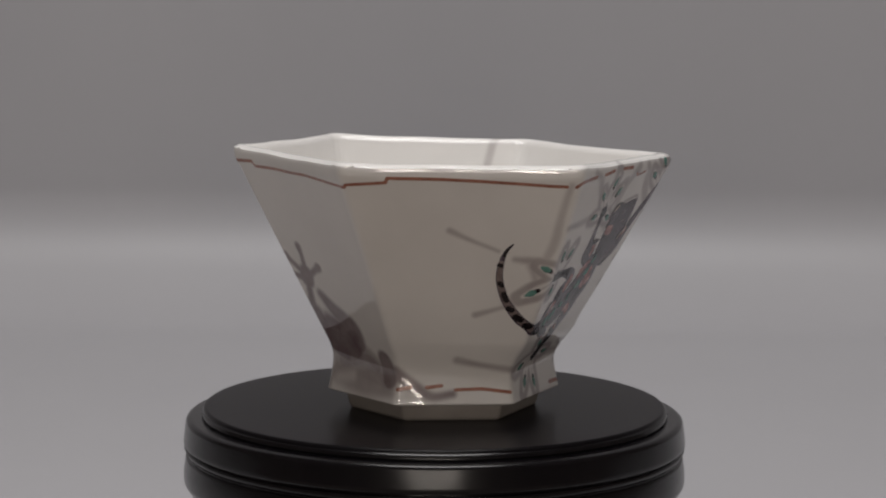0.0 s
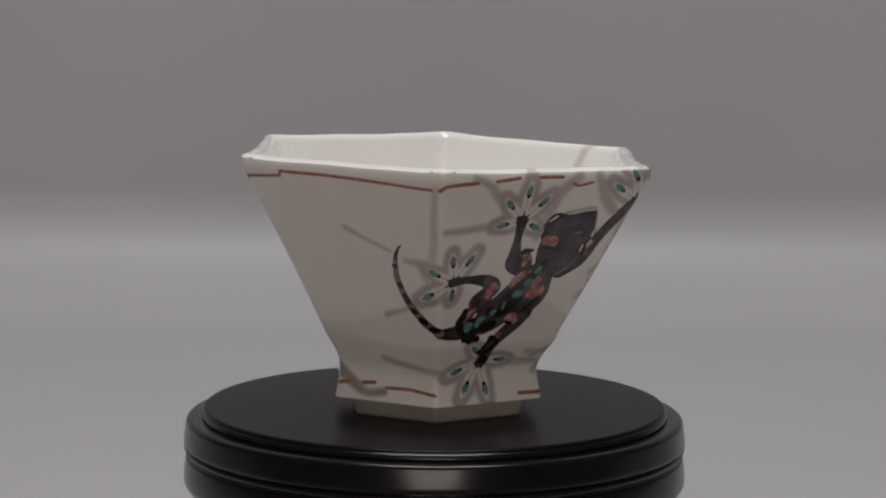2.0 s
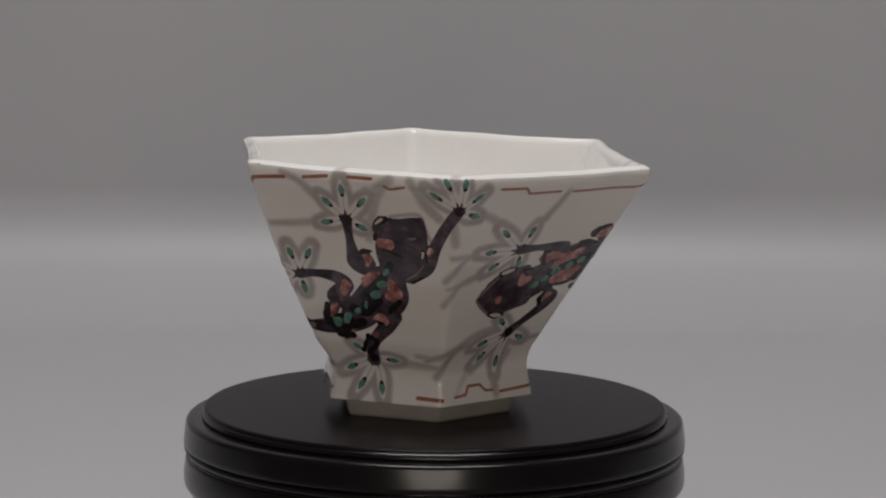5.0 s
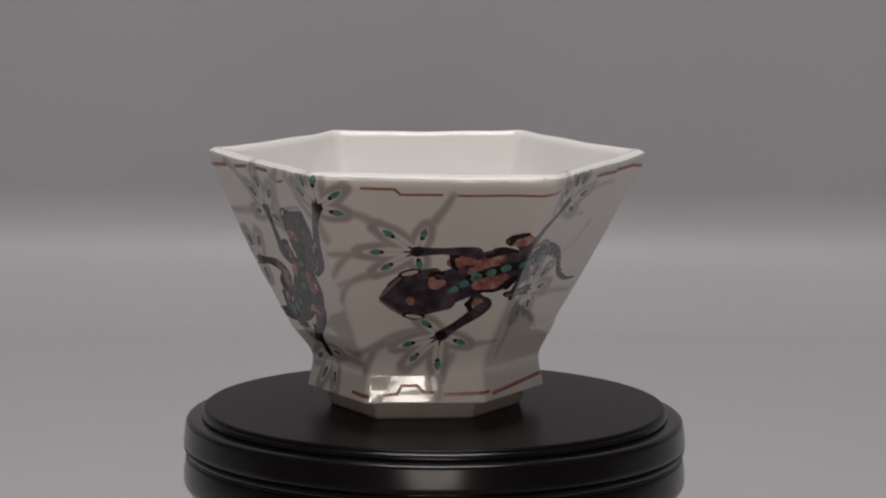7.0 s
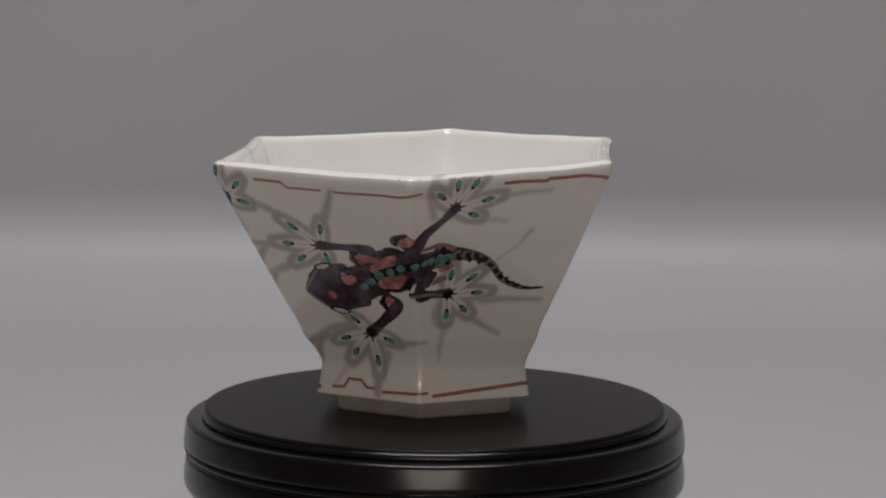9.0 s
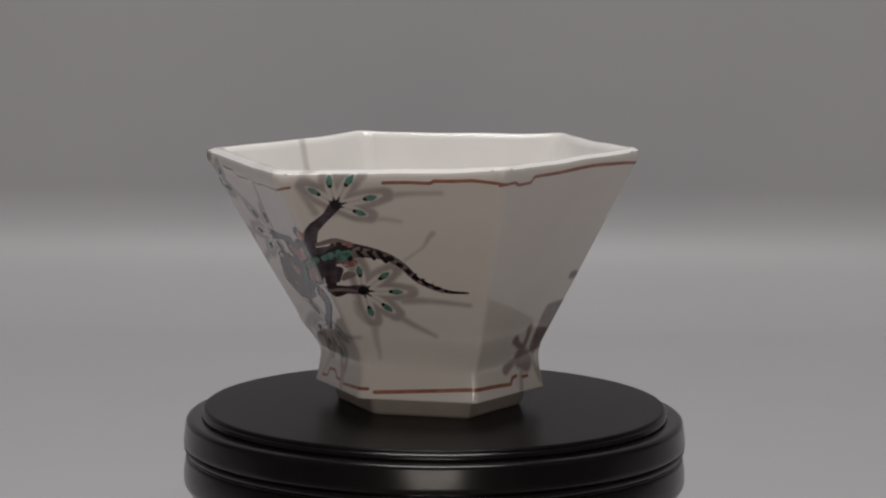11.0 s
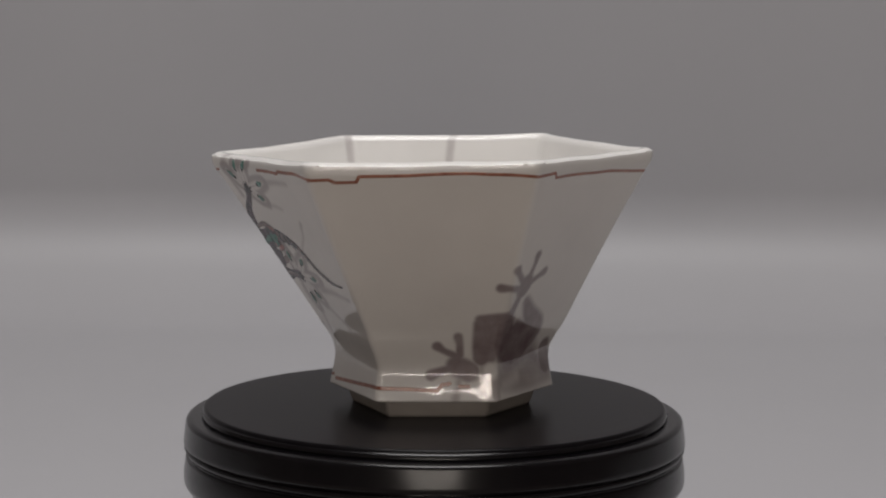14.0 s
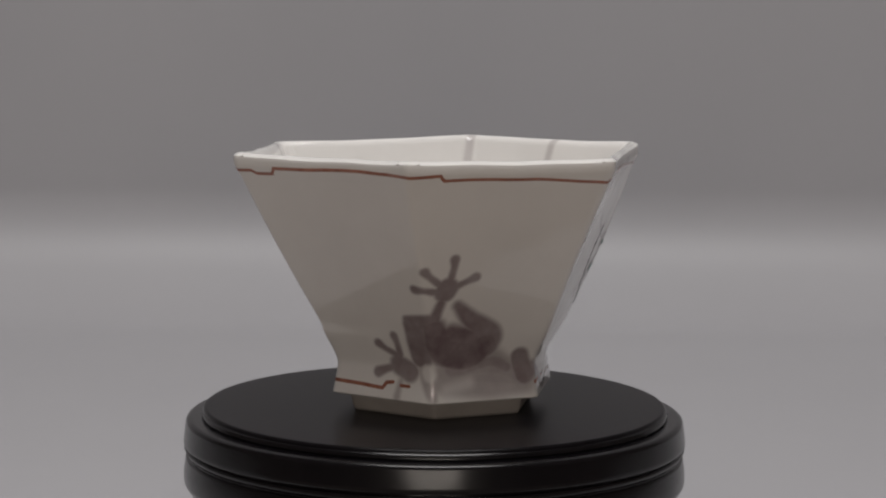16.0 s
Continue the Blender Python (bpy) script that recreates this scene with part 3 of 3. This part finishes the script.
brush(B_TAN, [(2.270, 0.677, 0.94), (2.398, 0.654, 0.66), (2.484, 0.613, 0.52), (2.567, 0.546, 0.47), (2.685, 0.505, 0.36), (2.776, 0.492, 0.21)])
brush(B_RIM, [(1.785, 0.631, 1.59), (1.831, 0.555, 2.00), (1.901, 0.545, 1.59)])
brush(B_PINK, [(1.785, 0.631, 1.46), (1.831, 0.555, 1.87), (1.901, 0.545, 1.46)])
brush(B_RIM, [(1.836, 0.634, 1.59), (1.750, 0.599, 1.38)])
brush(B_PINK, [(1.836, 0.634, 1.46), (1.750, 0.599, 1.25)])
brush(B_RIM, [(1.929, 0.743, 1.27), (1.961, 0.741, 1.07)])
brush(B_PINK, [(1.929, 0.743, 1.14), (1.961, 0.741, 0.94)])
brush(B_RIM, [(1.626, 0.643, 1.07), (1.668, 0.656, 0.96)])
brush(B_PINK, [(1.626, 0.643, 0.94), (1.668, 0.656, 0.83)])
brush(B_RIM, [(1.778, 0.452, 0.75), (1.755, 0.450, 0.65)])
brush(B_PINK, [(1.778, 0.452, 0.62), (1.755, 0.450, 0.52)])
brush(B_RIM, [(2.168, 0.707, 0.75), (2.222, 0.702, 0.65)])
brush(B_PINK, [(2.168, 0.707, 0.62), (2.222, 0.702, 0.52)])
brush(B_RIM, [(2.219, 0.623, 0.65), (2.171, 0.613, 0.65)])
brush(B_PINK, [(2.219, 0.623, 0.52), (2.171, 0.613, 0.52)])
brush(B_BLACK, [(1.615, 0.671, 0.42), (1.646, 0.671, 0.42)])
brush(B_BLACK, [(1.892, 0.757, 0.42), (1.919, 0.772, 0.31)])
brush(B_BLACK, [(1.753, 0.445, 0.52), (1.770, 0.473, 0.42)])
brush(B_BLACK, [(1.733, 0.571, 0.83), (1.814, 0.595, 0.94), (1.910, 0.618, 0.94), (1.990, 0.635, 0.83), (2.089, 0.651, 0.73)])
brush(B_BLACK, [(2.175, 0.707, 0.62), (2.201, 0.646, 0.73)])
brush(B_BLACK, [(1.890, 0.696, 0.52), (1.799, 0.671, 0.42)])
brush(B_BLACK, [(1.981, 0.575, 0.62), (1.952, 0.528, 0.52)])
brush(B_BLACK, [(2.262, 0.674, 0.42), (2.278, 0.653, 0.42)])
brush(B_BLACK, [(2.320, 0.672, 0.42), (2.340, 0.643, 0.42)])
brush(B_BLACK, [(2.381, 0.657, 0.42), (2.402, 0.629, 0.42)])
brush(B_BLACK, [(2.371, 0.670, 0.42), (2.384, 0.662, 0.42)])
brush(B_BLACK, [(2.420, 0.647, 0.52), (2.438, 0.641, 0.52)])
brush(B_BLACK, [(2.469, 0.616, 0.52), (2.484, 0.611, 0.42)])
brush(B_BLACK, [(2.510, 0.586, 0.52), (2.526, 0.579, 0.42)])
brush(B_BLACK, [(2.552, 0.559, 0.52), (2.565, 0.551, 0.42)])
brush(B_BLACK, [(2.606, 0.533, 0.42), (2.624, 0.526, 0.42)])
brush(B_BLACK, [(2.667, 0.512, 0.42), (2.690, 0.510, 0.42)])
brush(B_BLACK, [(2.732, 0.500, 0.31), (2.794, 0.492, 0.26), (2.856, 0.490, 0.21)])
brush(B_GREEN, [(1.841, 0.598, 0.73), (1.850, 0.602, 0.62)])
brush(B_GREEN, [(1.907, 0.615, 0.73), (1.916, 0.622, 0.62)])
brush(B_GREEN, [(2.002, 0.631, 0.73), (2.014, 0.636, 0.62)])
brush(B_GREEN, [(2.101, 0.649, 0.62), (2.109, 0.659, 0.62)])
brush(B_GREEN, [(1.773, 0.578, 0.83), (1.751, 0.589, 0.62)])
brush(B_GREEN, [(1.713, 0.546, 0.62), (1.696, 0.541, 0.52)])
brush(B_GREEN, [(1.645, 0.519, 0.52), (1.631, 0.513, 0.42)])
brush(B_GREEN, [(2.158, 0.670, 0.62), (2.179, 0.631, 0.42)])
brush(B_GREEN, [(2.192, 0.663, 0.83), (2.153, 0.649, 0.62)])
brush(A_PALE, [(0.596, 0.820, 0.23), (0.616, 0.830, 0.23)])
brush(A_TAN, [(0.605, 0.803, 0.19), (0.627, 0.813, 0.19)])
brush(A_PALE, [(0.855, 0.694, 0.31), (0.862, 0.714, 0.27)])
brush(A_TAN, [(0.780, 0.755, 0.23), (0.783, 0.753, 0.23)])
brush(A_TAN, [(0.830, 0.635, 0.10), (0.804, 0.603, 0.16), (0.771, 0.583, 0.15), (0.731, 0.563, 0.15)])
brush(A_BLACK, [(0.576, 0.759, 0.42), (0.571, 0.739, 0.42)])
brush(A_BLACK, [(0.787, 0.834, 0.31), (0.801, 0.828, 0.31)])
brush(A_BLACK, [(0.824, 0.580, 0.31), (0.772, 0.555, 0.31)])

# smaller strokes on both geckos: heads, lids, spines, patches and tail bands
brush(B_BODY, [(1.227, 0.477, 0.30), (1.260, 0.479, 1.10), (1.317, 0.492, 2.50), (1.407, 0.490, 3.60), (1.520, 0.487, 3.60), (1.637, 0.520, 3.30), (1.747, 0.551, 3.00)])
brush(B_BODY, [(1.637, 0.538, 2.50), (1.790, 0.580, 3.60), (1.927, 0.629, 3.00)])
brush(B_TAN, [(1.223, 0.482, 0.22), (1.287, 0.526, 0.30), (1.347, 0.569, 0.30)])
brush(B_TAN, [(1.220, 0.469, 0.22), (1.273, 0.435, 0.28), (1.350, 0.399, 0.25)])
brush(B_BLACK, [(1.357, 0.587, 0.55), (1.403, 0.595, 0.80), (1.450, 0.603, 0.55)])
brush(B_PALE, [(1.367, 0.587, 0.30), (1.403, 0.593, 0.50), (1.440, 0.600, 0.30)])
brush(B_BLACK, [(1.363, 0.399, 0.50), (1.420, 0.392, 0.75), (1.477, 0.392, 0.50)])
brush(B_PALE, [(1.377, 0.397, 0.25), (1.423, 0.392, 0.45), (1.467, 0.389, 0.25)])
brush(B_BLACK, [(1.520, 0.595, 0.35), (1.580, 0.593, 0.40)])
brush(B_PINK, [(1.527, 0.564, 0.60), (1.540, 0.538, 1.00), (1.580, 0.549, 0.80)])
brush(B_RIM, [(1.520, 0.582, 0.50), (1.553, 0.557, 0.90)])
brush(B_PINK, [(1.400, 0.469, 0.70), (1.407, 0.459, 0.70)])
brush(B_BLACK, [(1.683, 0.528, 0.55), (1.690, 0.533, 0.55)])
brush(B_GREEN, [(1.643, 0.515, 0.62), (1.660, 0.520, 0.72)])
brush(B_BLACK, [(1.733, 0.554, 0.55), (1.743, 0.557, 0.55)])
brush(B_GREEN, [(1.697, 0.538, 0.62), (1.713, 0.546, 0.72)])
brush(B_BLACK, [(1.793, 0.582, 0.55), (1.800, 0.585, 0.55)])
brush(B_GREEN, [(1.757, 0.567, 0.62), (1.770, 0.575, 0.72)])
brush(B_BLACK, [(1.867, 0.605, 0.55), (1.877, 0.611, 0.55)])
brush(B_GREEN, [(1.833, 0.593, 0.62), (1.847, 0.598, 0.72)])
brush(B_BLACK, [(1.937, 0.631, 0.55), (1.947, 0.634, 0.55)])
brush(B_GREEN, [(1.907, 0.616, 0.62), (1.920, 0.621, 0.72)])
brush(B_PINK, [(1.757, 0.587, 0.90), (1.800, 0.642, 1.30), (1.863, 0.667, 1.10)])
brush(B_PINK, [(1.780, 0.536, 0.90), (1.847, 0.533, 1.35), (1.927, 0.572, 1.10)])
brush(B_BLACK, [(1.807, 0.510, 0.35), (1.903, 0.518, 0.40), (1.960, 0.569, 0.35)])
brush(B_BLACK, [(1.830, 0.701, 0.50), (1.877, 0.706, 0.50), (1.937, 0.696, 0.40)])
brush(B_PINK, [(1.650, 0.626, 0.70), (1.690, 0.649, 0.90), (1.733, 0.647, 0.70)])
brush(B_BLACK, [(1.623, 0.657, 0.45), (1.633, 0.626, 0.50), (1.657, 0.611, 0.30)])
brush(B_PINK, [(1.763, 0.438, 0.40), (1.803, 0.461, 0.70), (1.827, 0.466, 0.50)])
brush(B_BLACK, [(1.757, 0.453, 0.50), (1.777, 0.425, 0.55)])
brush(B_PINK, [(1.897, 0.734, 0.60), (1.943, 0.757, 1.20), (1.983, 0.750, 0.90)])
brush(B_BLACK, [(1.893, 0.729, 0.40), (1.910, 0.760, 0.50), (1.960, 0.776, 0.40)])
brush(B_TAN, [(2.057, 0.706, 0.40), (2.157, 0.724, 0.60), (2.233, 0.706, 0.60)])
brush(B_TAN, [(2.143, 0.629, 0.50), (2.217, 0.647, 0.50), (2.253, 0.683, 0.45)])
brush(B_GREEN, [(2.063, 0.644, 0.60), (2.103, 0.657, 0.50)])
brush(B_GREEN, [(2.150, 0.654, 0.70), (2.213, 0.670, 0.60)])
brush(B_BLACK, [(2.097, 0.672, 0.30), (2.180, 0.698, 0.40), (2.223, 0.685, 0.30)])
brush(B_TAN, [(2.120, 0.546, 0.35), (2.157, 0.564, 0.80), (2.193, 0.569, 0.50)])
brush(B_TAN, [(1.980, 0.490, 0.30), (2.083, 0.497, 0.35), (2.177, 0.492, 0.25)])
brush(B_BODY, [(1.973, 0.495, 0.70), (2.050, 0.500, 0.90), (2.200, 0.492, 0.80)])
brush(B_BLACK, [(2.283, 0.680, 0.26), (2.293, 0.696, 0.26)])
brush(B_BLACK, [(2.330, 0.665, 0.26), (2.337, 0.680, 0.26)])
brush(B_BLACK, [(2.373, 0.657, 0.26), (2.380, 0.670, 0.26)])
brush(B_BLACK, [(2.420, 0.636, 0.26), (2.437, 0.642, 0.26)])
brush(B_BLACK, [(2.463, 0.611, 0.26), (2.480, 0.616, 0.26)])
brush(B_BLACK, [(2.507, 0.587, 0.26), (2.520, 0.593, 0.26)])
brush(B_BLACK, [(2.550, 0.567, 0.26), (2.560, 0.572, 0.26)])
brush(B_BLACK, [(2.590, 0.546, 0.26), (2.603, 0.549, 0.26)])
brush(B_BLACK, [(2.643, 0.523, 0.26), (2.653, 0.526, 0.26)])
brush(B_BLACK, [(2.693, 0.508, 0.26), (2.703, 0.510, 0.26)])
brush(A_PINK, [(0.600, 0.721, 1.00), (0.643, 0.719, 1.10)])
brush(A_BLACK, [(0.603, 0.693, 0.30), (0.657, 0.683, 0.35)])
brush(A_TAN, [(0.757, 0.752, 0.30), (0.767, 0.750, 0.30)])
brush(A_BLACK, [(0.577, 0.806, 0.40), (0.600, 0.830, 0.50), (0.627, 0.837, 0.35)])
brush(A_PALE, [(0.583, 0.809, 0.20), (0.610, 0.827, 0.30)])
brush(A_BLACK, [(0.817, 0.667, 0.35), (0.827, 0.698, 0.45)])
brush(A_PALE, [(0.823, 0.670, 0.20), (0.827, 0.693, 0.25)])
brush(A_PINK, [(0.500, 0.678, 0.60), (0.517, 0.644, 0.70), (0.510, 0.618, 0.40)])
brush(A_BLACK, [(0.490, 0.680, 0.40), (0.520, 0.683, 0.35)])
brush(A_PINK, [(0.473, 0.551, 0.50), (0.527, 0.577, 0.60), (0.567, 0.587, 0.40)])
brush(A_BLACK, [(0.547, 0.533, 0.70), (0.593, 0.569, 0.70), (0.637, 0.613, 0.60)])
brush(A_GREEN, [(0.570, 0.533, 0.60), (0.587, 0.541, 0.60)])
brush(A_GREEN, [(0.617, 0.598, 0.50), (0.623, 0.603, 0.40)])
brush(A_PINK, [(0.627, 0.515, 0.50), (0.637, 0.551, 0.60)])
brush(A_BLACK, [(0.420, 0.783, 0.30), (0.440, 0.757, 0.35)])
brush(A_BLACK, [(0.403, 0.827, 0.30), (0.437, 0.794, 0.50), (0.460, 0.819, 0.30)])
brush(A_PINK, [(0.347, 0.497, 0.50), (0.373, 0.523, 0.60)])
brush(A_PINK, [(0.493, 0.505, 0.40), (0.510, 0.536, 0.50)])
brush(A_PINK, [(0.623, 0.484, 0.50), (0.653, 0.518, 0.70), (0.653, 0.464, 0.50)])
brush(A_BLACK, [(0.550, 0.482, 0.50), (0.473, 0.451, 0.60), (0.440, 0.438, 0.50)])
brush(A_GREEN, [(0.520, 0.484, 0.65), (0.533, 0.495, 0.60)])
brush(A_GREEN, [(0.567, 0.533, 0.60), (0.580, 0.541, 0.50)])
brush(A_GREEN, [(0.393, 0.405, 0.50), (0.403, 0.412, 0.40)])
brush(A_GREEN, [(0.460, 0.443, 0.35), (0.463, 0.451, 0.30)])
brush(A_PINK, [(0.200, 0.384, 0.40), (0.240, 0.417, 0.50), (0.260, 0.433, 0.30)])
brush(A_PINK, [(0.280, 0.281, 0.30), (0.300, 0.309, 0.50), (0.333, 0.327, 0.30)])
brush(A_BLACK, [(0.200, 0.361, 0.50), (0.260, 0.381, 0.60), (0.333, 0.366, 0.50)])
brush(A_BLACK, [(0.280, 0.327, 0.60), (0.333, 0.340, 0.50)])
brush(A_GREEN, [(0.223, 0.343, 0.70), (0.240, 0.361, 0.60)])
brush(A_GREEN, [(0.293, 0.358, 0.60), (0.307, 0.381, 0.50)])
brush(A_PINK, [(0.500, 0.379, 0.40), (0.550, 0.392, 0.60), (0.583, 0.368, 0.50)])
brush(A_BLACK, [(0.520, 0.361, 0.35), (0.553, 0.356, 0.35)])
brush(A_PINK, [(0.467, 0.283, 0.40), (0.490, 0.309, 0.50)])
brush(A_BLACK, [(0.610, 0.412, 0.40), (0.670, 0.448, 0.40)])
brush(A_BLACK, [(0.200, 0.291, 0.35), (0.257, 0.283, 0.35)])
brush(A_BLACK, [(0.353, 0.224, 0.40), (0.410, 0.278, 0.40)])

# red-brown framing lines under the lip and above the foot
red_line([(5.007, 0.948, 0.27), (5.187, 0.966, 0.27), (5.197, 0.985, 0.27), (5.575, 0.976, 0.27), (5.941, 0.952, 0.27)])
red_line([(5.987, 0.949, 0.32), (6.021, 0.967, 0.32), (6.171, 0.984, 0.32)])
red_line([(0.263, 0.992, 0.27), (0.373, 1.004, 0.27)])
red_line([(0.472, 1.005, 0.27), (0.578, 1.005, 0.27)])
red_line([(0.638, 0.976, 0.23), (0.663, 0.964, 0.23), (0.729, 0.977, 0.23)])
red_line([(1.213, 0.978, 0.23), (1.346, 0.978, 0.23), (1.370, 0.953, 0.23), (1.538, 0.955, 0.23)])
red_line([(1.608, 0.953, 0.23), (1.811, 0.953, 0.23), (1.952, 0.950, 0.23), (2.060, 0.969, 0.23)])
red_line([(2.471, 0.986, 0.27), (2.578, 0.986, 0.27), (2.677, 0.983, 0.27), (2.691, 0.993, 0.27), (2.858, 0.990, 0.27), (3.007, 0.965, 0.27)])
red_line([(2.987, 0.961, 0.27), (3.093, 0.969, 0.27), (3.119, 0.956, 0.27), (3.211, 0.959, 0.27), (3.231, 0.983, 0.27), (3.504, 0.990, 0.27), (3.731, 0.991, 0.27), (3.883, 0.984, 0.27), (4.009, 0.970, 0.27), (4.162, 0.981, 0.27), (4.179, 0.960, 0.27), (4.433, 0.965, 0.27), (4.632, 0.963, 0.27), (5.001, 0.938, 0.27)])
red_line([(1.153, 0.034, 0.23), (1.263, 0.038, 0.23), (1.298, 0.073, 0.23), (1.429, 0.073, 0.23), (1.483, 0.046, 0.23), (1.563, 0.043, 0.23)])
red_line([(1.652, 0.033, 0.25), (2.072, 0.041, 0.25)])
red_line([(2.134, 0.028, 0.30), (2.945, 0.055, 0.30), (3.258, 0.051, 0.30), (3.504, 0.044, 0.30), (3.544, 0.069, 0.30), (3.606, 0.074, 0.30)])
red_line([(3.691, 0.063, 0.27), (3.773, 0.063, 0.27)])
red_line([(5.011, 0.064, 0.30), (5.121, 0.074, 0.30)])
red_line([(5.261, 0.074, 0.30), (5.388, 0.081, 0.30)])
red_line([(5.510, 0.063, 0.27), (5.740, 0.066, 0.27), (5.992, 0.049, 0.27)])
red_line([(0.792, 0.031, 0.32), (1.015, 0.027, 0.32)])


def enamel(name, curves, kind, parent, step=0.00012, nudge=0.0):
    """Strokes as one thin raised coat on the wall, its outline drawn back to the strokes' true edge."""
    every = np.concatenate(curves)
    pad_u, pad_s = 0.07, 0.05
    u0, u1 = every[:, 0].min() - pad_u, every[:, 0].max() + pad_u
    s0, s1 = max(every[:, 1].min() - pad_s, 0), min(every[:, 1].max() + pad_s, TOP_S)
    nu, ns = int((u1 - u0) * 0.036 / step), int((s1 - s0) * 0.050 / step) + 2
    Ug, Sg = np.meshgrid(np.linspace(u0, u1, nu), np.linspace(s0, s1, ns))
    P = wall_point(Ug, Sg)
    d = distance(P.reshape(-1, 3), [segments(c) for c in curves]).reshape(ns, nu)
    tu, ts = np.gradient(P, axis=1), np.gradient(P, axis=0)
    N = np.cross(tu, ts)
    N /= np.linalg.norm(N, axis=-1, keepdims=True)
    # slide outside points in to the edge
    gu, gs = np.gradient(d, axis=1), np.gradient(d, axis=0)
    lu, ls = (tu ** 2).sum(-1), (ts ** 2).sum(-1)
    G = tu * (gu / lu)[..., None] + ts * (gs / ls)[..., None]
    G /= np.maximum(np.linalg.norm(G, axis=-1, keepdims=True), 1e-6)
    move = np.clip(d, 0, step * 2.2)[..., None]
    low, high = LEVEL[kind]
    lift = nudge + low + (high - low) * np.clip(-d / 0.00022, 0, 1) ** 0.6
    Q = P - G * move + N * (lift / 1000)[..., None]
    inside = d < 0
    cell = inside[:-1, :-1] | inside[1:, :-1] | inside[:-1, 1:] | inside[1:, 1:]
    f = grid_faces(ns, nu, False)[cell.reshape(-1)]
    used, inv = np.unique(f, return_inverse=True)
    return mesh_object(name, Q.reshape(-1, 3)[used], inv.reshape(-1, 4), ENAMEL[kind], parent)


def paint():
    # underglaze greys soak into the wall's own surface
    me = CUP.data
    P = np.empty(len(me.vertices) * 3)
    me.vertices.foreach_get("co", P)
    P = P.reshape(-1, 3)
    fine = slice(FIRST_FINE, FIRST_FINE + FINE_ROWS * FINE_COLS)
    X, value = P[fine], np.zeros(FINE_ROWS * FINE_COLS)

    def soak(X, value, segs, strength, soft):
        ends = np.concatenate([segs[0], segs[1]])
        reach = max(segs[2].max(), segs[3].max()) + 0.002
        box = np.flatnonzero(((X > ends.min(0) - reach) & (X < ends.max(0) + reach)).all(1))
        d = distance(X[box], [segs]) * 1000
        m = np.clip(0.5 - d / (2 * soft), 0, 1)
        m = m * m * (3 - 2 * m)
        v = value[box]
        value[box] = np.maximum(v, m * strength) if strength > 0.3 else v + (strength - v) * m

    for curve, strength, soft in WASHES:
        soak(X, value, segments(curve), strength, soft)
    grey = np.zeros(len(P))
    grey[fine] = value
    # strokes that run on over the lip and a little way down inside
    for U, wide in RIM_STRIPES:
        way = [(0.0930, 0.1040), (0.0947, 0.1062), (0.0936, 0.1089), (0.0920, 0.1099), (0.0893, 0.1099), (0.0872, 0.1080), (0.0832, 0.0990), (0.0790, 0.0920)]
        line = np.stack([ring_point(U + 0.012 * i, r, z, soft=0.05) for i, (r, z) in enumerate(way)])
        r = np.full(len(way) - 1, wide / 1000)
        soak(P, grey, (line[:-1], line[1:], r, r), 0.34, 0.5)
    me.attributes.new("underglaze", "FLOAT", "POINT").data.foreach_set("value", grey)
    for key, look_of in (("A", "climbing gecko in dark aubergine and terracotta enamel, tail curled"), ("B", "gecko in dark aubergine enamel with terracotta patches, striped tail")):
        body = tagged(enamel("painted_gecko", LAYERS[key, "BODY"], "BODY", CUP), label=look_of)
        for kind, name in (("PINK", "terracotta_patch"), ("BLACK", "black_marking"), ("GREEN", "green_toe_pad"), ("PALE", "eyelid"), ("TAN", "tail_stripe"), ("RIM", "black_contour")):
            if kind in ("BLACK", "RIM"):
                enamel(name, LAYERS[key, kind], kind, body, 0.00009)
                continue
            for i, c in enumerate(LAYERS[key, kind]):
                enamel(name, [c], kind, body, 0.00008, 0.0006 * (i % 7))
    for c in LINES:
        tagged(enamel("red_line", [c], "LINE", CUP, 0.00010), label="thin red-brown enamel framing line")


paint()


def motions():
    rows = [(0.5 * i, pose(0, 0, 0, 0, 0, TURN * 0.5 * i)) for i in range(33)]
    walk(CUP, rows)
    walk(PLATTER, rows)


motions()
